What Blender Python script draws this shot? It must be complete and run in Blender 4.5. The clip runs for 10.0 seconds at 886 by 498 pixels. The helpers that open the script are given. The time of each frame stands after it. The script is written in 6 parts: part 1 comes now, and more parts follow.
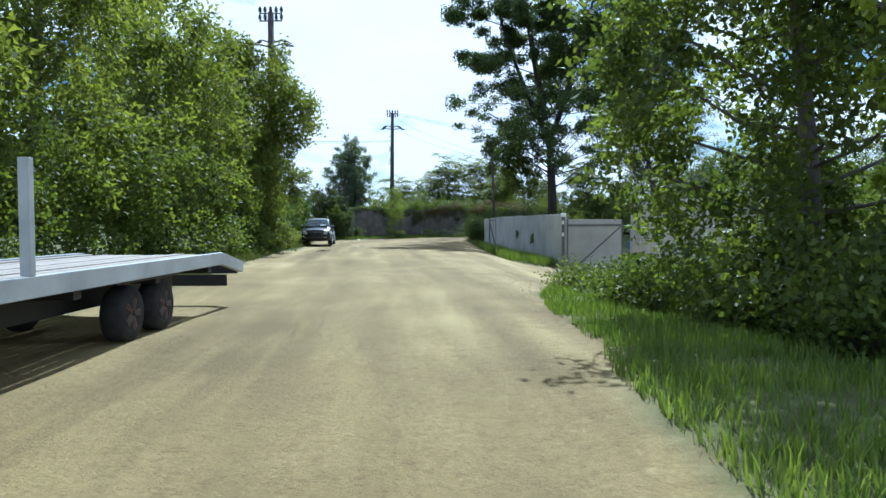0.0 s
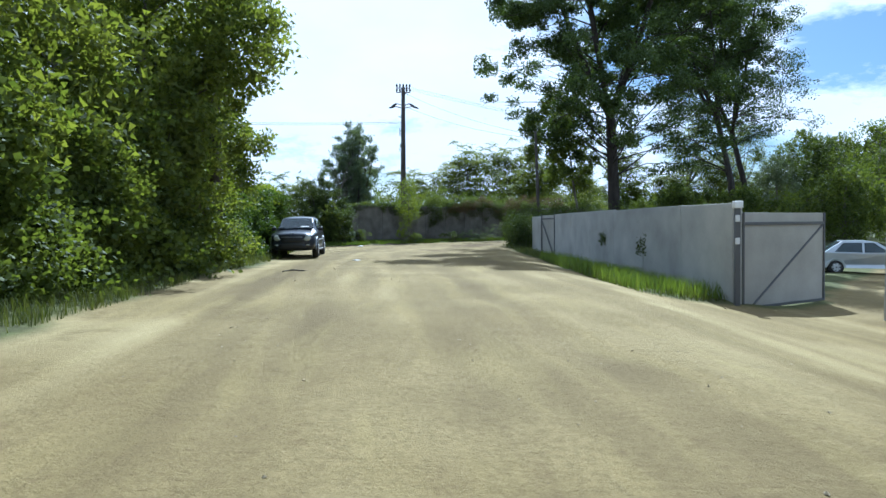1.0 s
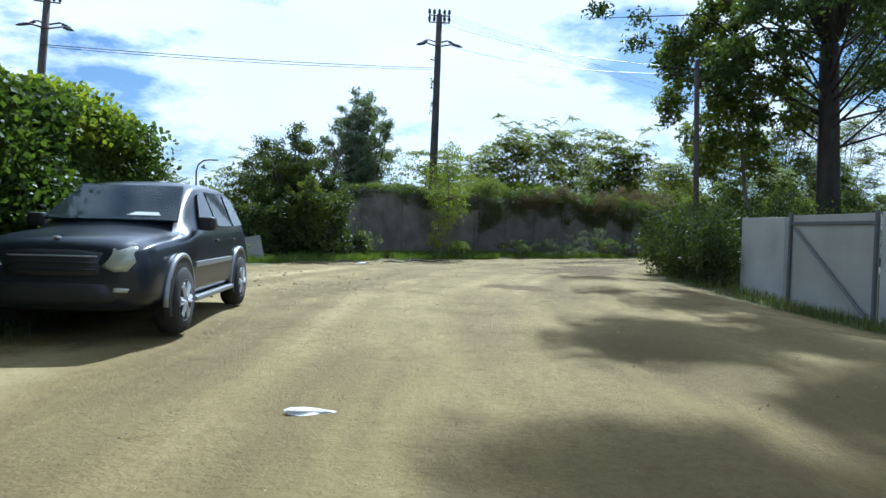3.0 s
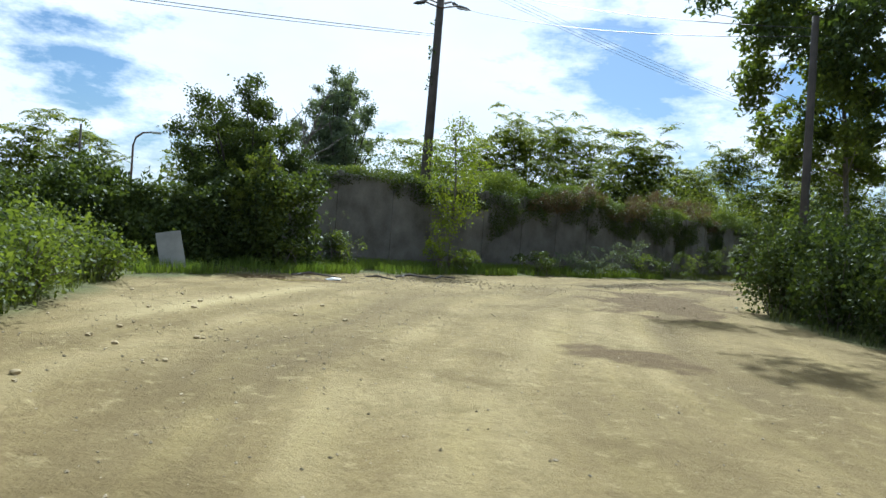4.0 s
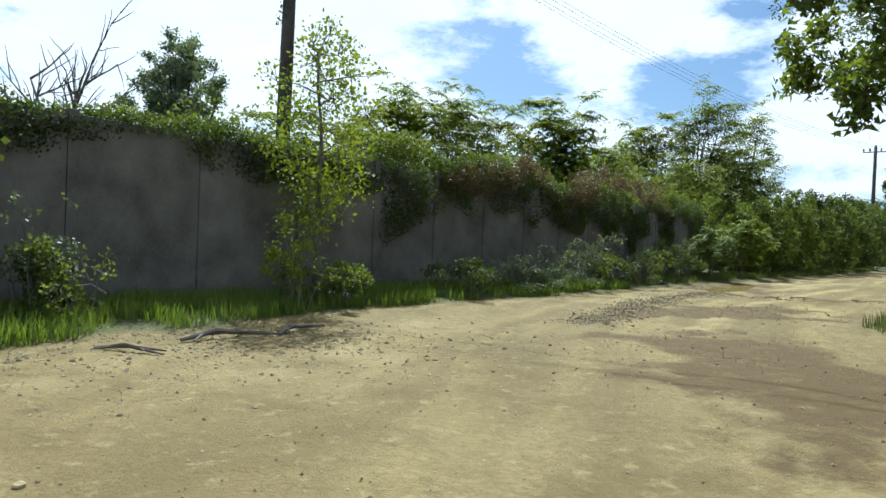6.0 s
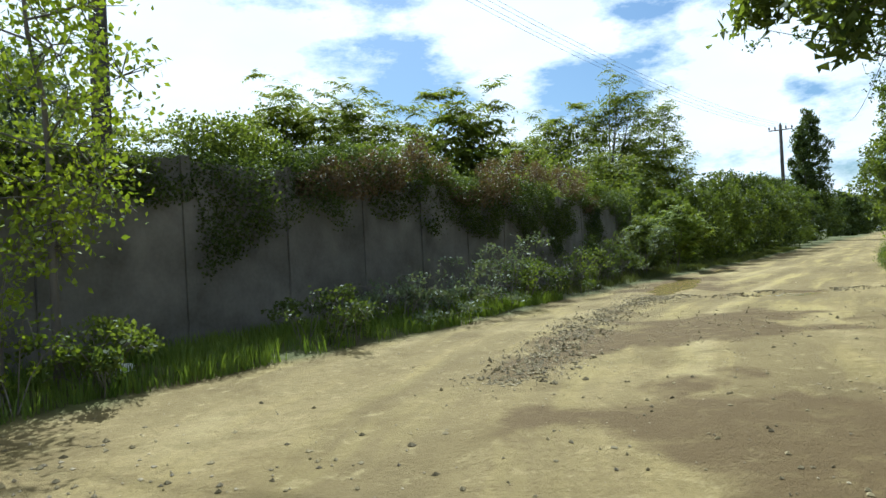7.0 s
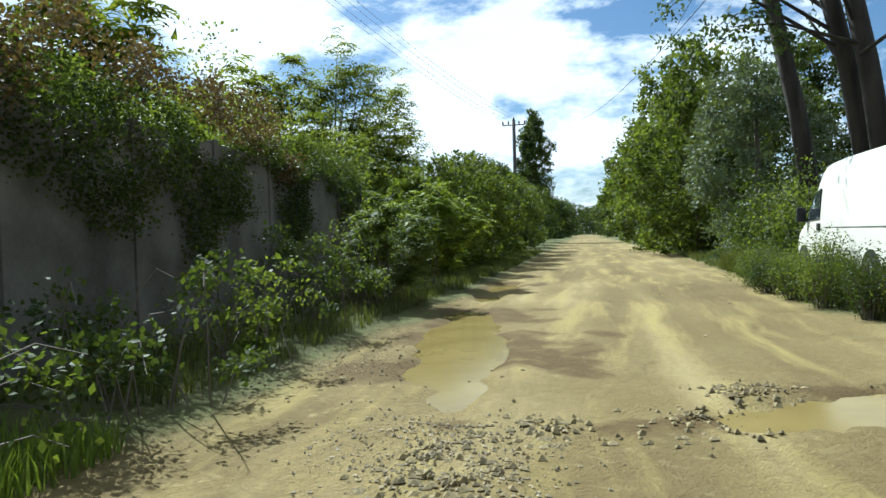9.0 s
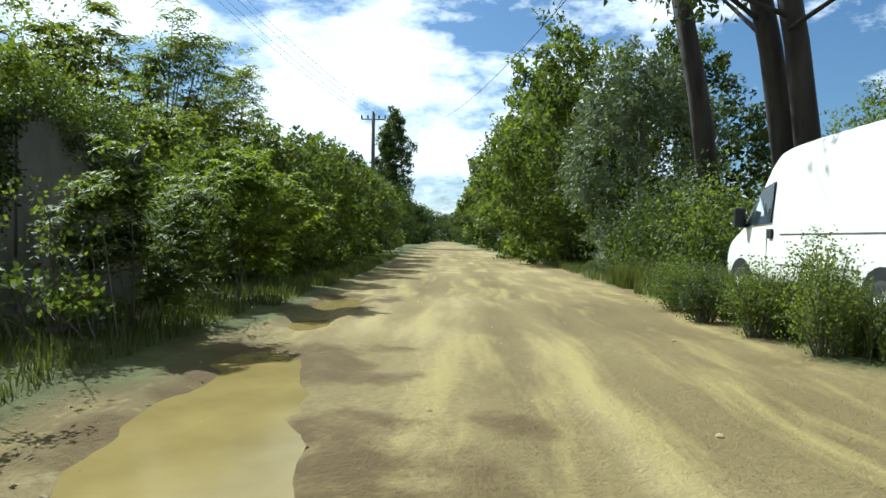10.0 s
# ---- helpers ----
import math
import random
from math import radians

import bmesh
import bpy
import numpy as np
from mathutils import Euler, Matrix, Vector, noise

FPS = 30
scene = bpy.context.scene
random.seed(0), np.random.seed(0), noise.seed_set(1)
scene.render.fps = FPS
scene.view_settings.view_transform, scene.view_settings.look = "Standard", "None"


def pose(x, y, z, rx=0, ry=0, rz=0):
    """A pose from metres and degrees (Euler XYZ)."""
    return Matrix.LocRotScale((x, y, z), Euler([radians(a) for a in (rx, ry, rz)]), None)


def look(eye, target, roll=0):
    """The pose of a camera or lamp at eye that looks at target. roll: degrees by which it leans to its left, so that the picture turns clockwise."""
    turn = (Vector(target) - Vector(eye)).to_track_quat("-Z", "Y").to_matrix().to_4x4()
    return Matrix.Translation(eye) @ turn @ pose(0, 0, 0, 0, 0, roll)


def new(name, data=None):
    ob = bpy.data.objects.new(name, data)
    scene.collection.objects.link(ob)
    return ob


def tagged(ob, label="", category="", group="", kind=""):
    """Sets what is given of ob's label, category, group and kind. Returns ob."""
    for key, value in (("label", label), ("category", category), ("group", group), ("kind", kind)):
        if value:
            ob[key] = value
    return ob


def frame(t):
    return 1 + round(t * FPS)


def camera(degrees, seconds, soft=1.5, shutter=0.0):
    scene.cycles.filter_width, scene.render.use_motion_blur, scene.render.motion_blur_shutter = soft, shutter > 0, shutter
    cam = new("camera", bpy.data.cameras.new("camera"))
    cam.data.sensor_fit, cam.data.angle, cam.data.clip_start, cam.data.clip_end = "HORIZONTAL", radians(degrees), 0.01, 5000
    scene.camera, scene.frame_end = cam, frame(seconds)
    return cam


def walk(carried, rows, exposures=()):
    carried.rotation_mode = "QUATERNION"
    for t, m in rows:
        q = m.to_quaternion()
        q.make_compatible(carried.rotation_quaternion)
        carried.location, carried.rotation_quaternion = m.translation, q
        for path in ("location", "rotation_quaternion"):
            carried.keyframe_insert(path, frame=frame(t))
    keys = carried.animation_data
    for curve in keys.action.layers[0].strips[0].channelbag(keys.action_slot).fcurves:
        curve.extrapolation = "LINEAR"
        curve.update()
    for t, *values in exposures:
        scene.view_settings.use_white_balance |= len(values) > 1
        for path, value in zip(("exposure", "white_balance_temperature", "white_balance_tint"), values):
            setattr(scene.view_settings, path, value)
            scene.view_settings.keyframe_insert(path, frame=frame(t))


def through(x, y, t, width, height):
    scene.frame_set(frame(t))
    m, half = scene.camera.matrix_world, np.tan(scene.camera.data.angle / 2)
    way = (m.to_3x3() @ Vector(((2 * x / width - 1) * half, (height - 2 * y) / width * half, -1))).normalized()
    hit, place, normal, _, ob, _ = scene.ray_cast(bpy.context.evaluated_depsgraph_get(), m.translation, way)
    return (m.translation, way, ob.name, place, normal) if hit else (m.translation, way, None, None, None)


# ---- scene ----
cam = camera(65.5, 10.0)
PATH = [
    (0, (0.002, 0.001, 1.342), (-0.0036, 1.9998, 1.2704), -0.27),
    (0.5, (-0.774, 7.394, 1.301), (-0.7873, 9.3931, 1.2400), -0.28),
    (1, (-1.521, 14.819, 1.289), (-1.5474, 16.8179, 1.2221), -0.57),
    (1.5, (-2.325, 21.309, 1.293), (-2.3572, 23.3075, 1.2229), -0.94),
    (2, (-3.086, 27.301, 1.272), (-3.1229, 29.2999, 1.2083), -0.04),
    (2.5, (-3.736, 32.272, 1.301), (-3.7745, 34.2709, 1.2390), 0.90),
    (2.7, (-3.954, 34.150, 1.277), (-3.9977, 36.1482, 1.2178), 1.07),
    (3.8, (-5.098, 42.660, 1.197), (-5.1026, 44.6596, 1.1472), 4.32),
    (4, (-5.383, 44.156, 1.278), (-5.3472, 46.1555, 1.2302), 4.41),
    (4.5, (-5.504, 47.130, 1.332), (-5.4179, 49.1272, 1.2767), 4.62),
    (5, (-5.503, 49.818, 1.297), (-5.3303, 51.8090, 1.2296), 3.95),
    (5.5, (-5.409, 51.994, 1.278), (-5.1286, 53.9740, 1.2375), 3.85),
    (5.7, (-5.250, 52.852, 1.286), (-4.9294, 54.8259, 1.2475), 3.41),
    (6.8, (-3.337, 57.162, 1.292), (-2.7991, 59.0885, 1.2918), -2.09),
    (7, (-2.981, 58.226, 1.310), (-2.3894, 60.1362, 1.3149), -3.06),
    (7.5, (-2.004, 60.865, 1.359), (-1.2735, 62.7272, 1.3476), -2.06),
    (8, (-0.642, 63.420, 1.358), (0.2528, 65.2087, 1.3271), -2.48),
    (8.5, (1.315, 65.985, 1.374), (2.3933, 67.6693, 1.3349), -1.69),
    (9, (3.265, 68.231, 1.310), (4.5400, 69.7711, 1.2716), -1.68),
    (9.5, (5.036, 69.927, 1.245), (6.4725, 71.3178, 1.2142), -0.68),
    (10, (6.862, 71.426, 1.136), (8.4257, 72.6722, 1.1069), 0.70),
]
walk(cam, [(t, look(eye, target, roll)) for t, eye, target, roll in PATH], exposures=((0.0, 0.95, 4780, 5), (2.8, 0.92, 4820, 5), (4.0, 0.88, 5250, 4), (6.5, 0.90, 5300, 2), (8.0, 0.99, 5350, 0), (10.0, 0.99, 5350, 0)))

# ---- sky and sun ----
SUN_EL, SUN_AZ = radians(47), radians(9)      # azimuth clockwise from +y
world = bpy.data.worlds.new("sky")
scene.world = world
world.use_nodes = True
wn, wl = world.node_tree.nodes, world.node_tree.links
wn.clear()
w_out, w_bg, w_sky = wn.new("ShaderNodeOutputWorld"), wn.new("ShaderNodeBackground"), wn.new("ShaderNodeTexSky")
w_sky.sky_type, w_sky.sun_disc = "NISHITA", False
w_sky.sun_elevation, w_sky.sun_rotation = SUN_EL, SUN_AZ
w_sky.air_density, w_sky.dust_density, w_sky.ozone_density = 1.0, 1.2, 1.5
w_co, w_map, w_n1, w_n2 = wn.new("ShaderNodeTexCoord"), wn.new("ShaderNodeMapping"), wn.new("ShaderNodeTexNoise"), wn.new("ShaderNodeTexNoise")
w_map.inputs["Scale"].default_value = (1.0, 1.0, 2.5)
w_map.inputs["Location"].default_value = (0.35, 0.1, 0.0)
w_n1.inputs["Scale"].default_value, w_n1.inputs["Detail"].default_value, w_n1.inputs["Roughness"].default_value = 4.2, 10, 0.66
w_n2.inputs["Scale"].default_value, w_n2.inputs["Detail"].default_value = 7.0, 6
w_ramp = wn.new("ShaderNodeValToRGB")
w_ramp.color_ramp.elements[0].position, w_ramp.color_ramp.elements[1].position = 0.40, 0.53
w_mix, w_cloud = wn.new("ShaderNodeMix"), wn.new("ShaderNodeMix")
w_mix.data_type = w_cloud.data_type = "RGBA"
w_cloud.inputs[6].default_value, w_cloud.inputs[7].default_value = (11.2, 11.3, 11.5, 1), (14.2, 14.2, 14.2, 1)
wl.new(w_co.outputs["Generated"], w_map.inputs["Vector"])
wl.new(w_map.outputs["Vector"], w_n1.inputs["Vector"])
wl.new(w_map.outputs["Vector"], w_n2.inputs["Vector"])
# cloud banks (+) and blue gaps (-): azimuth from +y, elevation, reach in degrees, weight
CLOUDS = ((-4, 14, 16, 0.09), (20, 18, 6, 0.13), (27, 17, 6, 0.13), (44, 14.5, 9, 0.17), (40, 9.5, 5, 0.08), (51, 9, 5, 0.07), (85, 12, 4, 0.10), (8, 8, 9, 0.08),
          (6, 16, 4, -0.10), (-28, 8.5, 4, -0.08), (13, 14, 6, -0.13), (31, 12, 7, -0.14), (36, 17, 4, -0.11), (47, 10.5, 5, -0.10), (54, 15, 6, -0.14), (60, 18, 8, -0.13), (76, 12, 12, -0.14))
w_sum = w_n1.outputs["Fac"]
w_flat = wn.new("ShaderNodeVectorMath")
w_flat.operation, w_flat.inputs[1].default_value = "MULTIPLY", (1, 1, 1.7)
w_bend = wn.new("ShaderNodeVectorMath")
w_bend.operation, w_bend.inputs[1].default_value = "MULTIPLY_ADD", (0.14, 0.14, 0.14)
wl.new(w_n2.outputs["Color"], w_bend.inputs[0]), wl.new(w_co.outputs["Generated"], w_bend.inputs[2])
wl.new(w_bend.outputs["Vector"], w_flat.inputs[0])
for az, el, wide, weight in CLOUDS:
    d = Vector((math.sin(radians(az)) * math.cos(radians(el)), math.cos(radians(az)) * math.cos(radians(el)), math.sin(radians(el)))) + Vector((0.07, 0.07, 0.07))
    w_far, w_near, w_add = wn.new("ShaderNodeVectorMath"), wn.new("ShaderNodeMapRange"), wn.new("ShaderNodeMath")
    w_far.operation, w_far.inputs[1].default_value = "DISTANCE", (d.x, d.y, 1.7 * d.z)
    w_near.interpolation_type = "SMOOTHSTEP"
    w_near.inputs["From Min"].default_value, w_near.inputs["From Max"].default_value = 0.25 * radians(wide), 1.35 * radians(wide)
    w_near.inputs["To Min"].default_value, w_near.inputs["To Max"].default_value = weight, 0.0
    wl.new(w_flat.outputs["Vector"], w_far.inputs[0]), wl.new(w_far.outputs["Value"], w_near.inputs["Value"])
    wl.new(w_near.outputs["Result"], w_add.inputs[0]), wl.new(w_sum, w_add.inputs[1])
    w_sum = w_add.outputs[0]
wl.new(w_sum, w_ramp.inputs["Fac"])
wl.new(w_n2.outputs["Fac"], w_cloud.inputs["Factor"])
wl.new(w_ramp.outputs["Color"], w_mix.inputs["Factor"])
w_deep = wn.new("ShaderNodeMix")
w_deep.data_type, w_deep.blend_type = "RGBA", "MULTIPLY"
w_deep.inputs["Factor"].default_value, w_deep.inputs[7].default_value = 1.0, (0.80, 0.92, 1.0, 1)
wl.new(w_sky.outputs["Color"], w_deep.inputs[6])
wl.new(w_deep.outputs[2], w_mix.inputs[6])
wl.new(w_cloud.outputs[2], w_mix.inputs[7])
wl.new(w_mix.outputs[2], w_bg.inputs["Color"])
w_bg.inputs["Strength"].default_value = 0.048
wl.new(w_bg.outputs["Background"], w_out.inputs["Surface"])

sun = new("sun", bpy.data.lights.new("sun", "SUN"))
sun.data.energy, sun.data.angle, sun.data.color = 4.7, radians(0.6), (1.0, 0.95, 0.86)
sun.matrix_world = look((0, 0, 0), (-math.sin(SUN_AZ) * math.cos(SUN_EL), -math.cos(SUN_AZ) * math.cos(SUN_EL), -math.sin(SUN_EL)))


# ---- materials ----
def material(name, c1, c2, scale=3.0, fine=40.0, rough=0.8, bump=0.2, metal=0.0, island=0.0, coat=0.0, spec=0.4, stretch=(1, 1, 1), world_space=False):
    """Two-scale mottled surface between two colours, with fine relief."""
    m = bpy.data.materials.new(name)
    m.use_nodes = True
    n, l = m.node_tree.nodes, m.node_tree.links
    b = n["Principled BSDF"]
    b.inputs["Roughness"].default_value, b.inputs["Metallic"].default_value = rough, metal
    b.inputs["Coat Weight"].default_value, b.inputs["Specular IOR Level"].default_value = coat, spec
    co, mp = n.new("ShaderNodeTexCoord"), n.new("ShaderNodeMapping")
    mp.inputs["Scale"].default_value = stretch
    if world_space:
        geo = n.new("ShaderNodeNewGeometry")
        l.new(geo.outputs["Position"], mp.inputs["Vector"])
    else:
        l.new(co.outputs["Object"], mp.inputs["Vector"])
    a, f, add, mix = n.new("ShaderNodeTexNoise"), n.new("ShaderNodeTexNoise"), n.new("ShaderNodeMath"), n.new("ShaderNodeMix")
    a.inputs["Scale"].default_value, a.inputs["Detail"].default_value = scale, 5
    f.inputs["Scale"].default_value, f.inputs["Detail"].default_value = fine, 4
    l.new(mp.outputs["Vector"], a.inputs["Vector"]), l.new(mp.outputs["Vector"], f.inputs["Vector"])
    add.operation = "MULTIPLY_ADD"
    add.inputs[1].default_value = 0.45
    l.new(f.outputs["Fac"], add.inputs[0])
    sub = n.new("ShaderNodeMapRange")
    sub.inputs["From Min"].default_value, sub.inputs["From Max"].default_value = 0.3, 0.7
    sub.inputs["To Min"].default_value, sub.inputs["To Max"].default_value = -0.1, 0.75
    l.new(a.outputs["Fac"], sub.inputs["Value"]), l.new(sub.outputs["Result"], add.inputs[2])
    mix.data_type = "RGBA"
    mix.inputs[6].default_value, mix.inputs[7].default_value = (*c1, 1), (*c2, 1)
    l.new(add.outputs[0], mix.inputs["Factor"])
    last = mix.outputs[2]
    if island:
        geo2, hsv, mr = n.new("ShaderNodeNewGeometry"), n.new("ShaderNodeHueSaturation"), n.new("ShaderNodeMapRange")
        mr.inputs["To Min"].default_value, mr.inputs["To Max"].default_value = 1 - island, 1 + island
        l.new(geo2.outputs["Random Per Island"], mr.inputs["Value"])
        l.new(mr.outputs["Result"], hsv.inputs["Value"]), l.new(last, hsv.inputs["Color"])
        last = hsv.outputs["Color"]
    l.new(last, b.inputs["Base Color"])
    if bump:
        bp = n.new("ShaderNodeBump")
        bp.inputs["Strength"].default_value, bp.inputs["Distance"].default_value = bump, 0.01
        l.new(f.outputs["Fac"], bp.inputs["Height"]), l.new(bp.outputs["Normal"], b.inputs["Normal"])
    return m


def leaf_material(name, dark, light, through=0.28, gloss=0.45):
    """Leaves: each one its own shade, part of the light goes through."""
    m = bpy.data.materials.new(name)
    m.use_nodes = True
    n, l = m.node_tree.nodes, m.node_tree.links
    b, out = n["Principled BSDF"], n["Material Output"]
    b.inputs["Roughness"].default_value, b.inputs["Specular IOR Level"].default_value = gloss + 0.14, 0.22
    geo, no, mix, add = n.new("ShaderNodeNewGeometry"), n.new("ShaderNodeTexNoise"), n.new("ShaderNodeMix"), n.new("ShaderNodeMath")
    no.inputs["Scale"].default_value = 0.9
    l.new(geo.outputs["Position"], no.inputs["Vector"])
    mix.data_type = "RGBA"
    mix.inputs[6].default_value, mix.inputs[7].default_value = (*dark, 1), (*light, 1)
    add.operation = "MULTIPLY_ADD"
    add.inputs[1].default_value = 0.55
    sub = n.new("ShaderNodeMapRange")
    sub.inputs["From Min"].default_value, sub.inputs["From Max"].default_value = 0.35, 0.65
    sub.inputs["To Max"].default_value = 0.45
    l.new(no.outputs["Fac"], sub.inputs["Value"])
    l.new(geo.outputs["Random Per Island"], add.inputs[0]), l.new(sub.outputs["Result"], add.inputs[2])
    l.new(add.outputs[0], mix.inputs["Factor"])
    l.new(mix.outputs[2], b.inputs["Base Color"])
    tr, ms, bright = n.new("ShaderNodeBsdfTranslucent"), n.new("ShaderNodeMixShader"), n.new("ShaderNodeMix")
    bright.data_type, bright.blend_type = "RGBA", "MULTIPLY"
    bright.inputs["Factor"].default_value = 1.0
    bright.inputs[7].default_value = (1.6, 1.55, 0.5, 1)
    l.new(mix.outputs[2], bright.inputs[6]), l.new(bright.outputs[2], tr.inputs["Color"])
    ms.inputs["Fac"].default_value = through
    l.new(b.outputs["BSDF"], ms.inputs[1]), l.new(tr.outputs["BSDF"], ms.inputs[2])
    l.new(ms.outputs["Shader"], out.inputs["Surface"])
    return m


def plain(name, c, rough=0.4, metal=0.0, coat=0.0, spec=0.5):
    return material(name, c, tuple(v * 0.82 for v in c), 2.0, 60.0, rough, 0.05, metal, coat=coat, spec=spec)


def glass_material(name, tint):
    m = bpy.data.materials.new(name)
    m.use_nodes = True
    b = m.node_tree.nodes["Principled BSDF"]
    b.inputs["Base Color"].default_value = (*tint, 1)
    b.inputs["Roughness"].default_value, b.inputs["IOR"].default_value = 0.04, 1.36
    b.inputs["Transmission Weight"].default_value = 0.9
    return m


M_BARK = material("bark", (0.07, 0.06, 0.05), (0.17, 0.15, 0.12), 3, 30, 0.9, 0.6, stretch=(1, 1, 0.25))
M_BARK_DARK = material("dark_bark", (0.018, 0.015, 0.013), (0.060, 0.050, 0.041), 4, 22, 0.95, 0.9, stretch=(1, 1, 0.25))
M_TWIG = material("dry_twig", (0.07, 0.06, 0.05), (0.15, 0.13, 0.11), 5, 40, 0.9, 0.2)
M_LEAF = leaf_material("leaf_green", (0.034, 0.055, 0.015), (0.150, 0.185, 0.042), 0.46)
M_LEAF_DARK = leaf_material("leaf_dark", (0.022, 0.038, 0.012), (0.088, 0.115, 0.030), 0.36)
# lit copy of the leaf green: sun brightness is put into the colour
M_LEAF_SUN = leaf_material("leaf_sunlit", (0.052, 0.080, 0.018), (0.190, 0.215, 0.050), 0.50)
M_LEAF_ELM = leaf_material("leaf_elm", (0.020, 0.036, 0.012), (0.092, 0.118, 0.028), 0.32)
M_LEAF_POPLAR = leaf_material("leaf_poplar", (0.026, 0.045, 0.015), (0.090, 0.125, 0.036), 0.32, 0.35)
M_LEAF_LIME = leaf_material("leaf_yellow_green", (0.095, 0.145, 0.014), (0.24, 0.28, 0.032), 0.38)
M_LEAF_SILVER = leaf_material("leaf_silver", (0.075, 0.105, 0.060), (0.17, 0.20, 0.125), 0.2)
M_LEAF_BLUE = leaf_material("leaf_blue_green", (0.055, 0.080, 0.055), (0.155, 0.190, 0.130), 0.36)
M_LEAF_DRY = leaf_material("leaf_dry", (0.07, 0.05, 0.03), (0.17, 0.12, 0.07), 0.2)
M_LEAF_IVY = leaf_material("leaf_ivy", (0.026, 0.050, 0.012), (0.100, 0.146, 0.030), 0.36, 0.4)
M_GRASS = leaf_material("grass", (0.045, 0.065, 0.018), (0.125, 0.135, 0.045), 0.3)
M_GRASS_LUSH = leaf_material("grass_lush", (0.075, 0.125, 0.02), (0.165, 0.21, 0.045), 0.36)
M_CONCRETE = material("concrete_light", (0.265, 0.262, 0.238), (0.45, 0.44, 0.40), 0.8, 25, 0.85, 0.25, world_space=True)
M_CONCRETE_OLD = material("concrete_old", (0.062, 0.058, 0.048), (0.185, 0.172, 0.148), 1.3, 18, 0.9, 0.4, world_space=True)
M_POLE = material("pole_concrete", (0.04, 0.034, 0.029), (0.085, 0.073, 0.062), 2, 30, 0.9, 0.3)
M_IRON = material("rusty_iron", (0.06, 0.05, 0.045), (0.16, 0.10, 0.07), 5, 40, 0.7, 0.3, metal=0.4)
M_INSUL = plain("insulator", (0.05, 0.04, 0.035), 0.25)
M_STEEL = material("galvanised_paint", (0.26, 0.27, 0.265), (0.40, 0.41, 0.40), 2, 20, 0.5, 0.1, metal=0.1)
M_GATE = material("gate_sheet", (0.27, 0.26, 0.225), (0.38, 0.365, 0.32), 1, 20, 0.6, 0.1)
M_GATE_FRAME = plain("gate_frame", (0.10, 0.10, 0.10), 0.6)
M_SUV = plain("suv_paint", (0.010, 0.013, 0.022), 0.30, 0.0, 0.35, 0.35)
M_SUV_TRIM = plain("suv_trim", (0.30, 0.31, 0.32), 0.35, 0.4)
M_BLACK = plain("black_plastic", (0.015, 0.015, 0.016), 0.55)
M_TYRE = material("tyre_rubber", (0.012, 0.012, 0.012), (0.035, 0.033, 0.03), 6, 50, 0.9, 0.3)
M_RIM = plain("alloy", (0.62, 0.63, 0.64), 0.4, 0.3)
M_LAMP = plain("lamp_lens", (0.42, 0.43, 0.36), 0.12, 0.2, 0.5)
M_GLASS = glass_material("window_glass", (0.20, 0.25, 0.27))
M_VAN = material("van_white", (0.68, 0.66, 0.57), (0.76, 0.74, 0.65), 1.2, 20, 0.35, 0.03, coat=0.3)
M_CAR_BLUE = plain("car_paint_blue", (0.10, 0.16, 0.26), 0.3, 0.2, 0.5)
M_CAR_SILVER = plain("car_paint_silver", (0.45, 0.48, 0.50), 0.3, 0.5, 0.5)
# near-black that stands for the shade inside the vehicles, whose bodies are solid
M_CABIN_SHADE = plain("cabin_shade", (0.016, 0.022, 0.025), 0.9, spec=0.05)
M_LITTER = plain("white_plastic", (0.75, 0.75, 0.72), 0.5)
M_STONE = material("stone", (0.23, 0.178, 0.090), (0.37, 0.296, 0.160), 4, 30, 0.9, 0.4, island=0.25)
M_GRAVEL = material("gravel", (0.20, 0.16, 0.095), (0.34, 0.285, 0.18), 4, 30, 0.95, 0.3, island=0.45)
M_CLOD = material("dry_mud", (0.150, 0.118, 0.058), (0.26, 0.210, 0.105), 4, 30, 0.95, 0.4, island=0.4)
M_WOOD = material("grey_wood", (0.20, 0.17, 0.14), (0.34, 0.30, 0.25), 3, 25, 0.85, 0.3, stretch=(1, 6, 1))
M_BOARD = material("pale_board", (0.15, 0.15, 0.14), (0.27, 0.27, 0.25), 2, 20, 0.7, 0.1)
M_WIRE = plain("wire", (0.04, 0.04, 0.04), 0.5)

# ---- small builders ----
R = np.random.default_rng(7)


def mesh_from(name, verts, faces):
    me = bpy.data.meshes.new(name)
    me.from_pydata([tuple(v) for v in verts], [], [tuple(f) for f in faces])
    me.update()
    return me


def part(name, bm, mat, parent=None, label="", smooth=False):
    me = bpy.data.meshes.new(name)
    bmesh.ops.recalc_face_normals(bm, faces=bm.faces[:])
    bm.to_mesh(me)
    bm.free()
    me.materials.append(mat)
    if smooth:
        me.polygons.foreach_set("use_smooth", [True] * len(me.polygons))
    ob = new(name, me)
    ob.parent = parent
    return tagged(ob, label)


def thing(name, at, label, category, group="", turn=0.0):
    ob = new(name)
    ob.empty_display_size = 0.1
    ob.matrix_world = pose(*at, 0, 0, turn)
    return tagged(ob, label, category, group)


def box(bm, lo, hi, bevel=0.0, turn=None):
    lo, hi = Vector(lo), Vector(hi)
    m = Matrix.Translation((lo + hi) / 2) @ (turn or Matrix.Identity(4)) @ Matrix.Diagonal((*(hi - lo), 1))
    vs = bmesh.ops.create_cube(bm, size=1, matrix=m)["verts"]
    if bevel:
        es = list({e for v in vs for e in v.link_edges})
        bmesh.ops.bevel(bm, geom=es, offset=bevel, segments=2, affect="EDGES", profile=0.6)


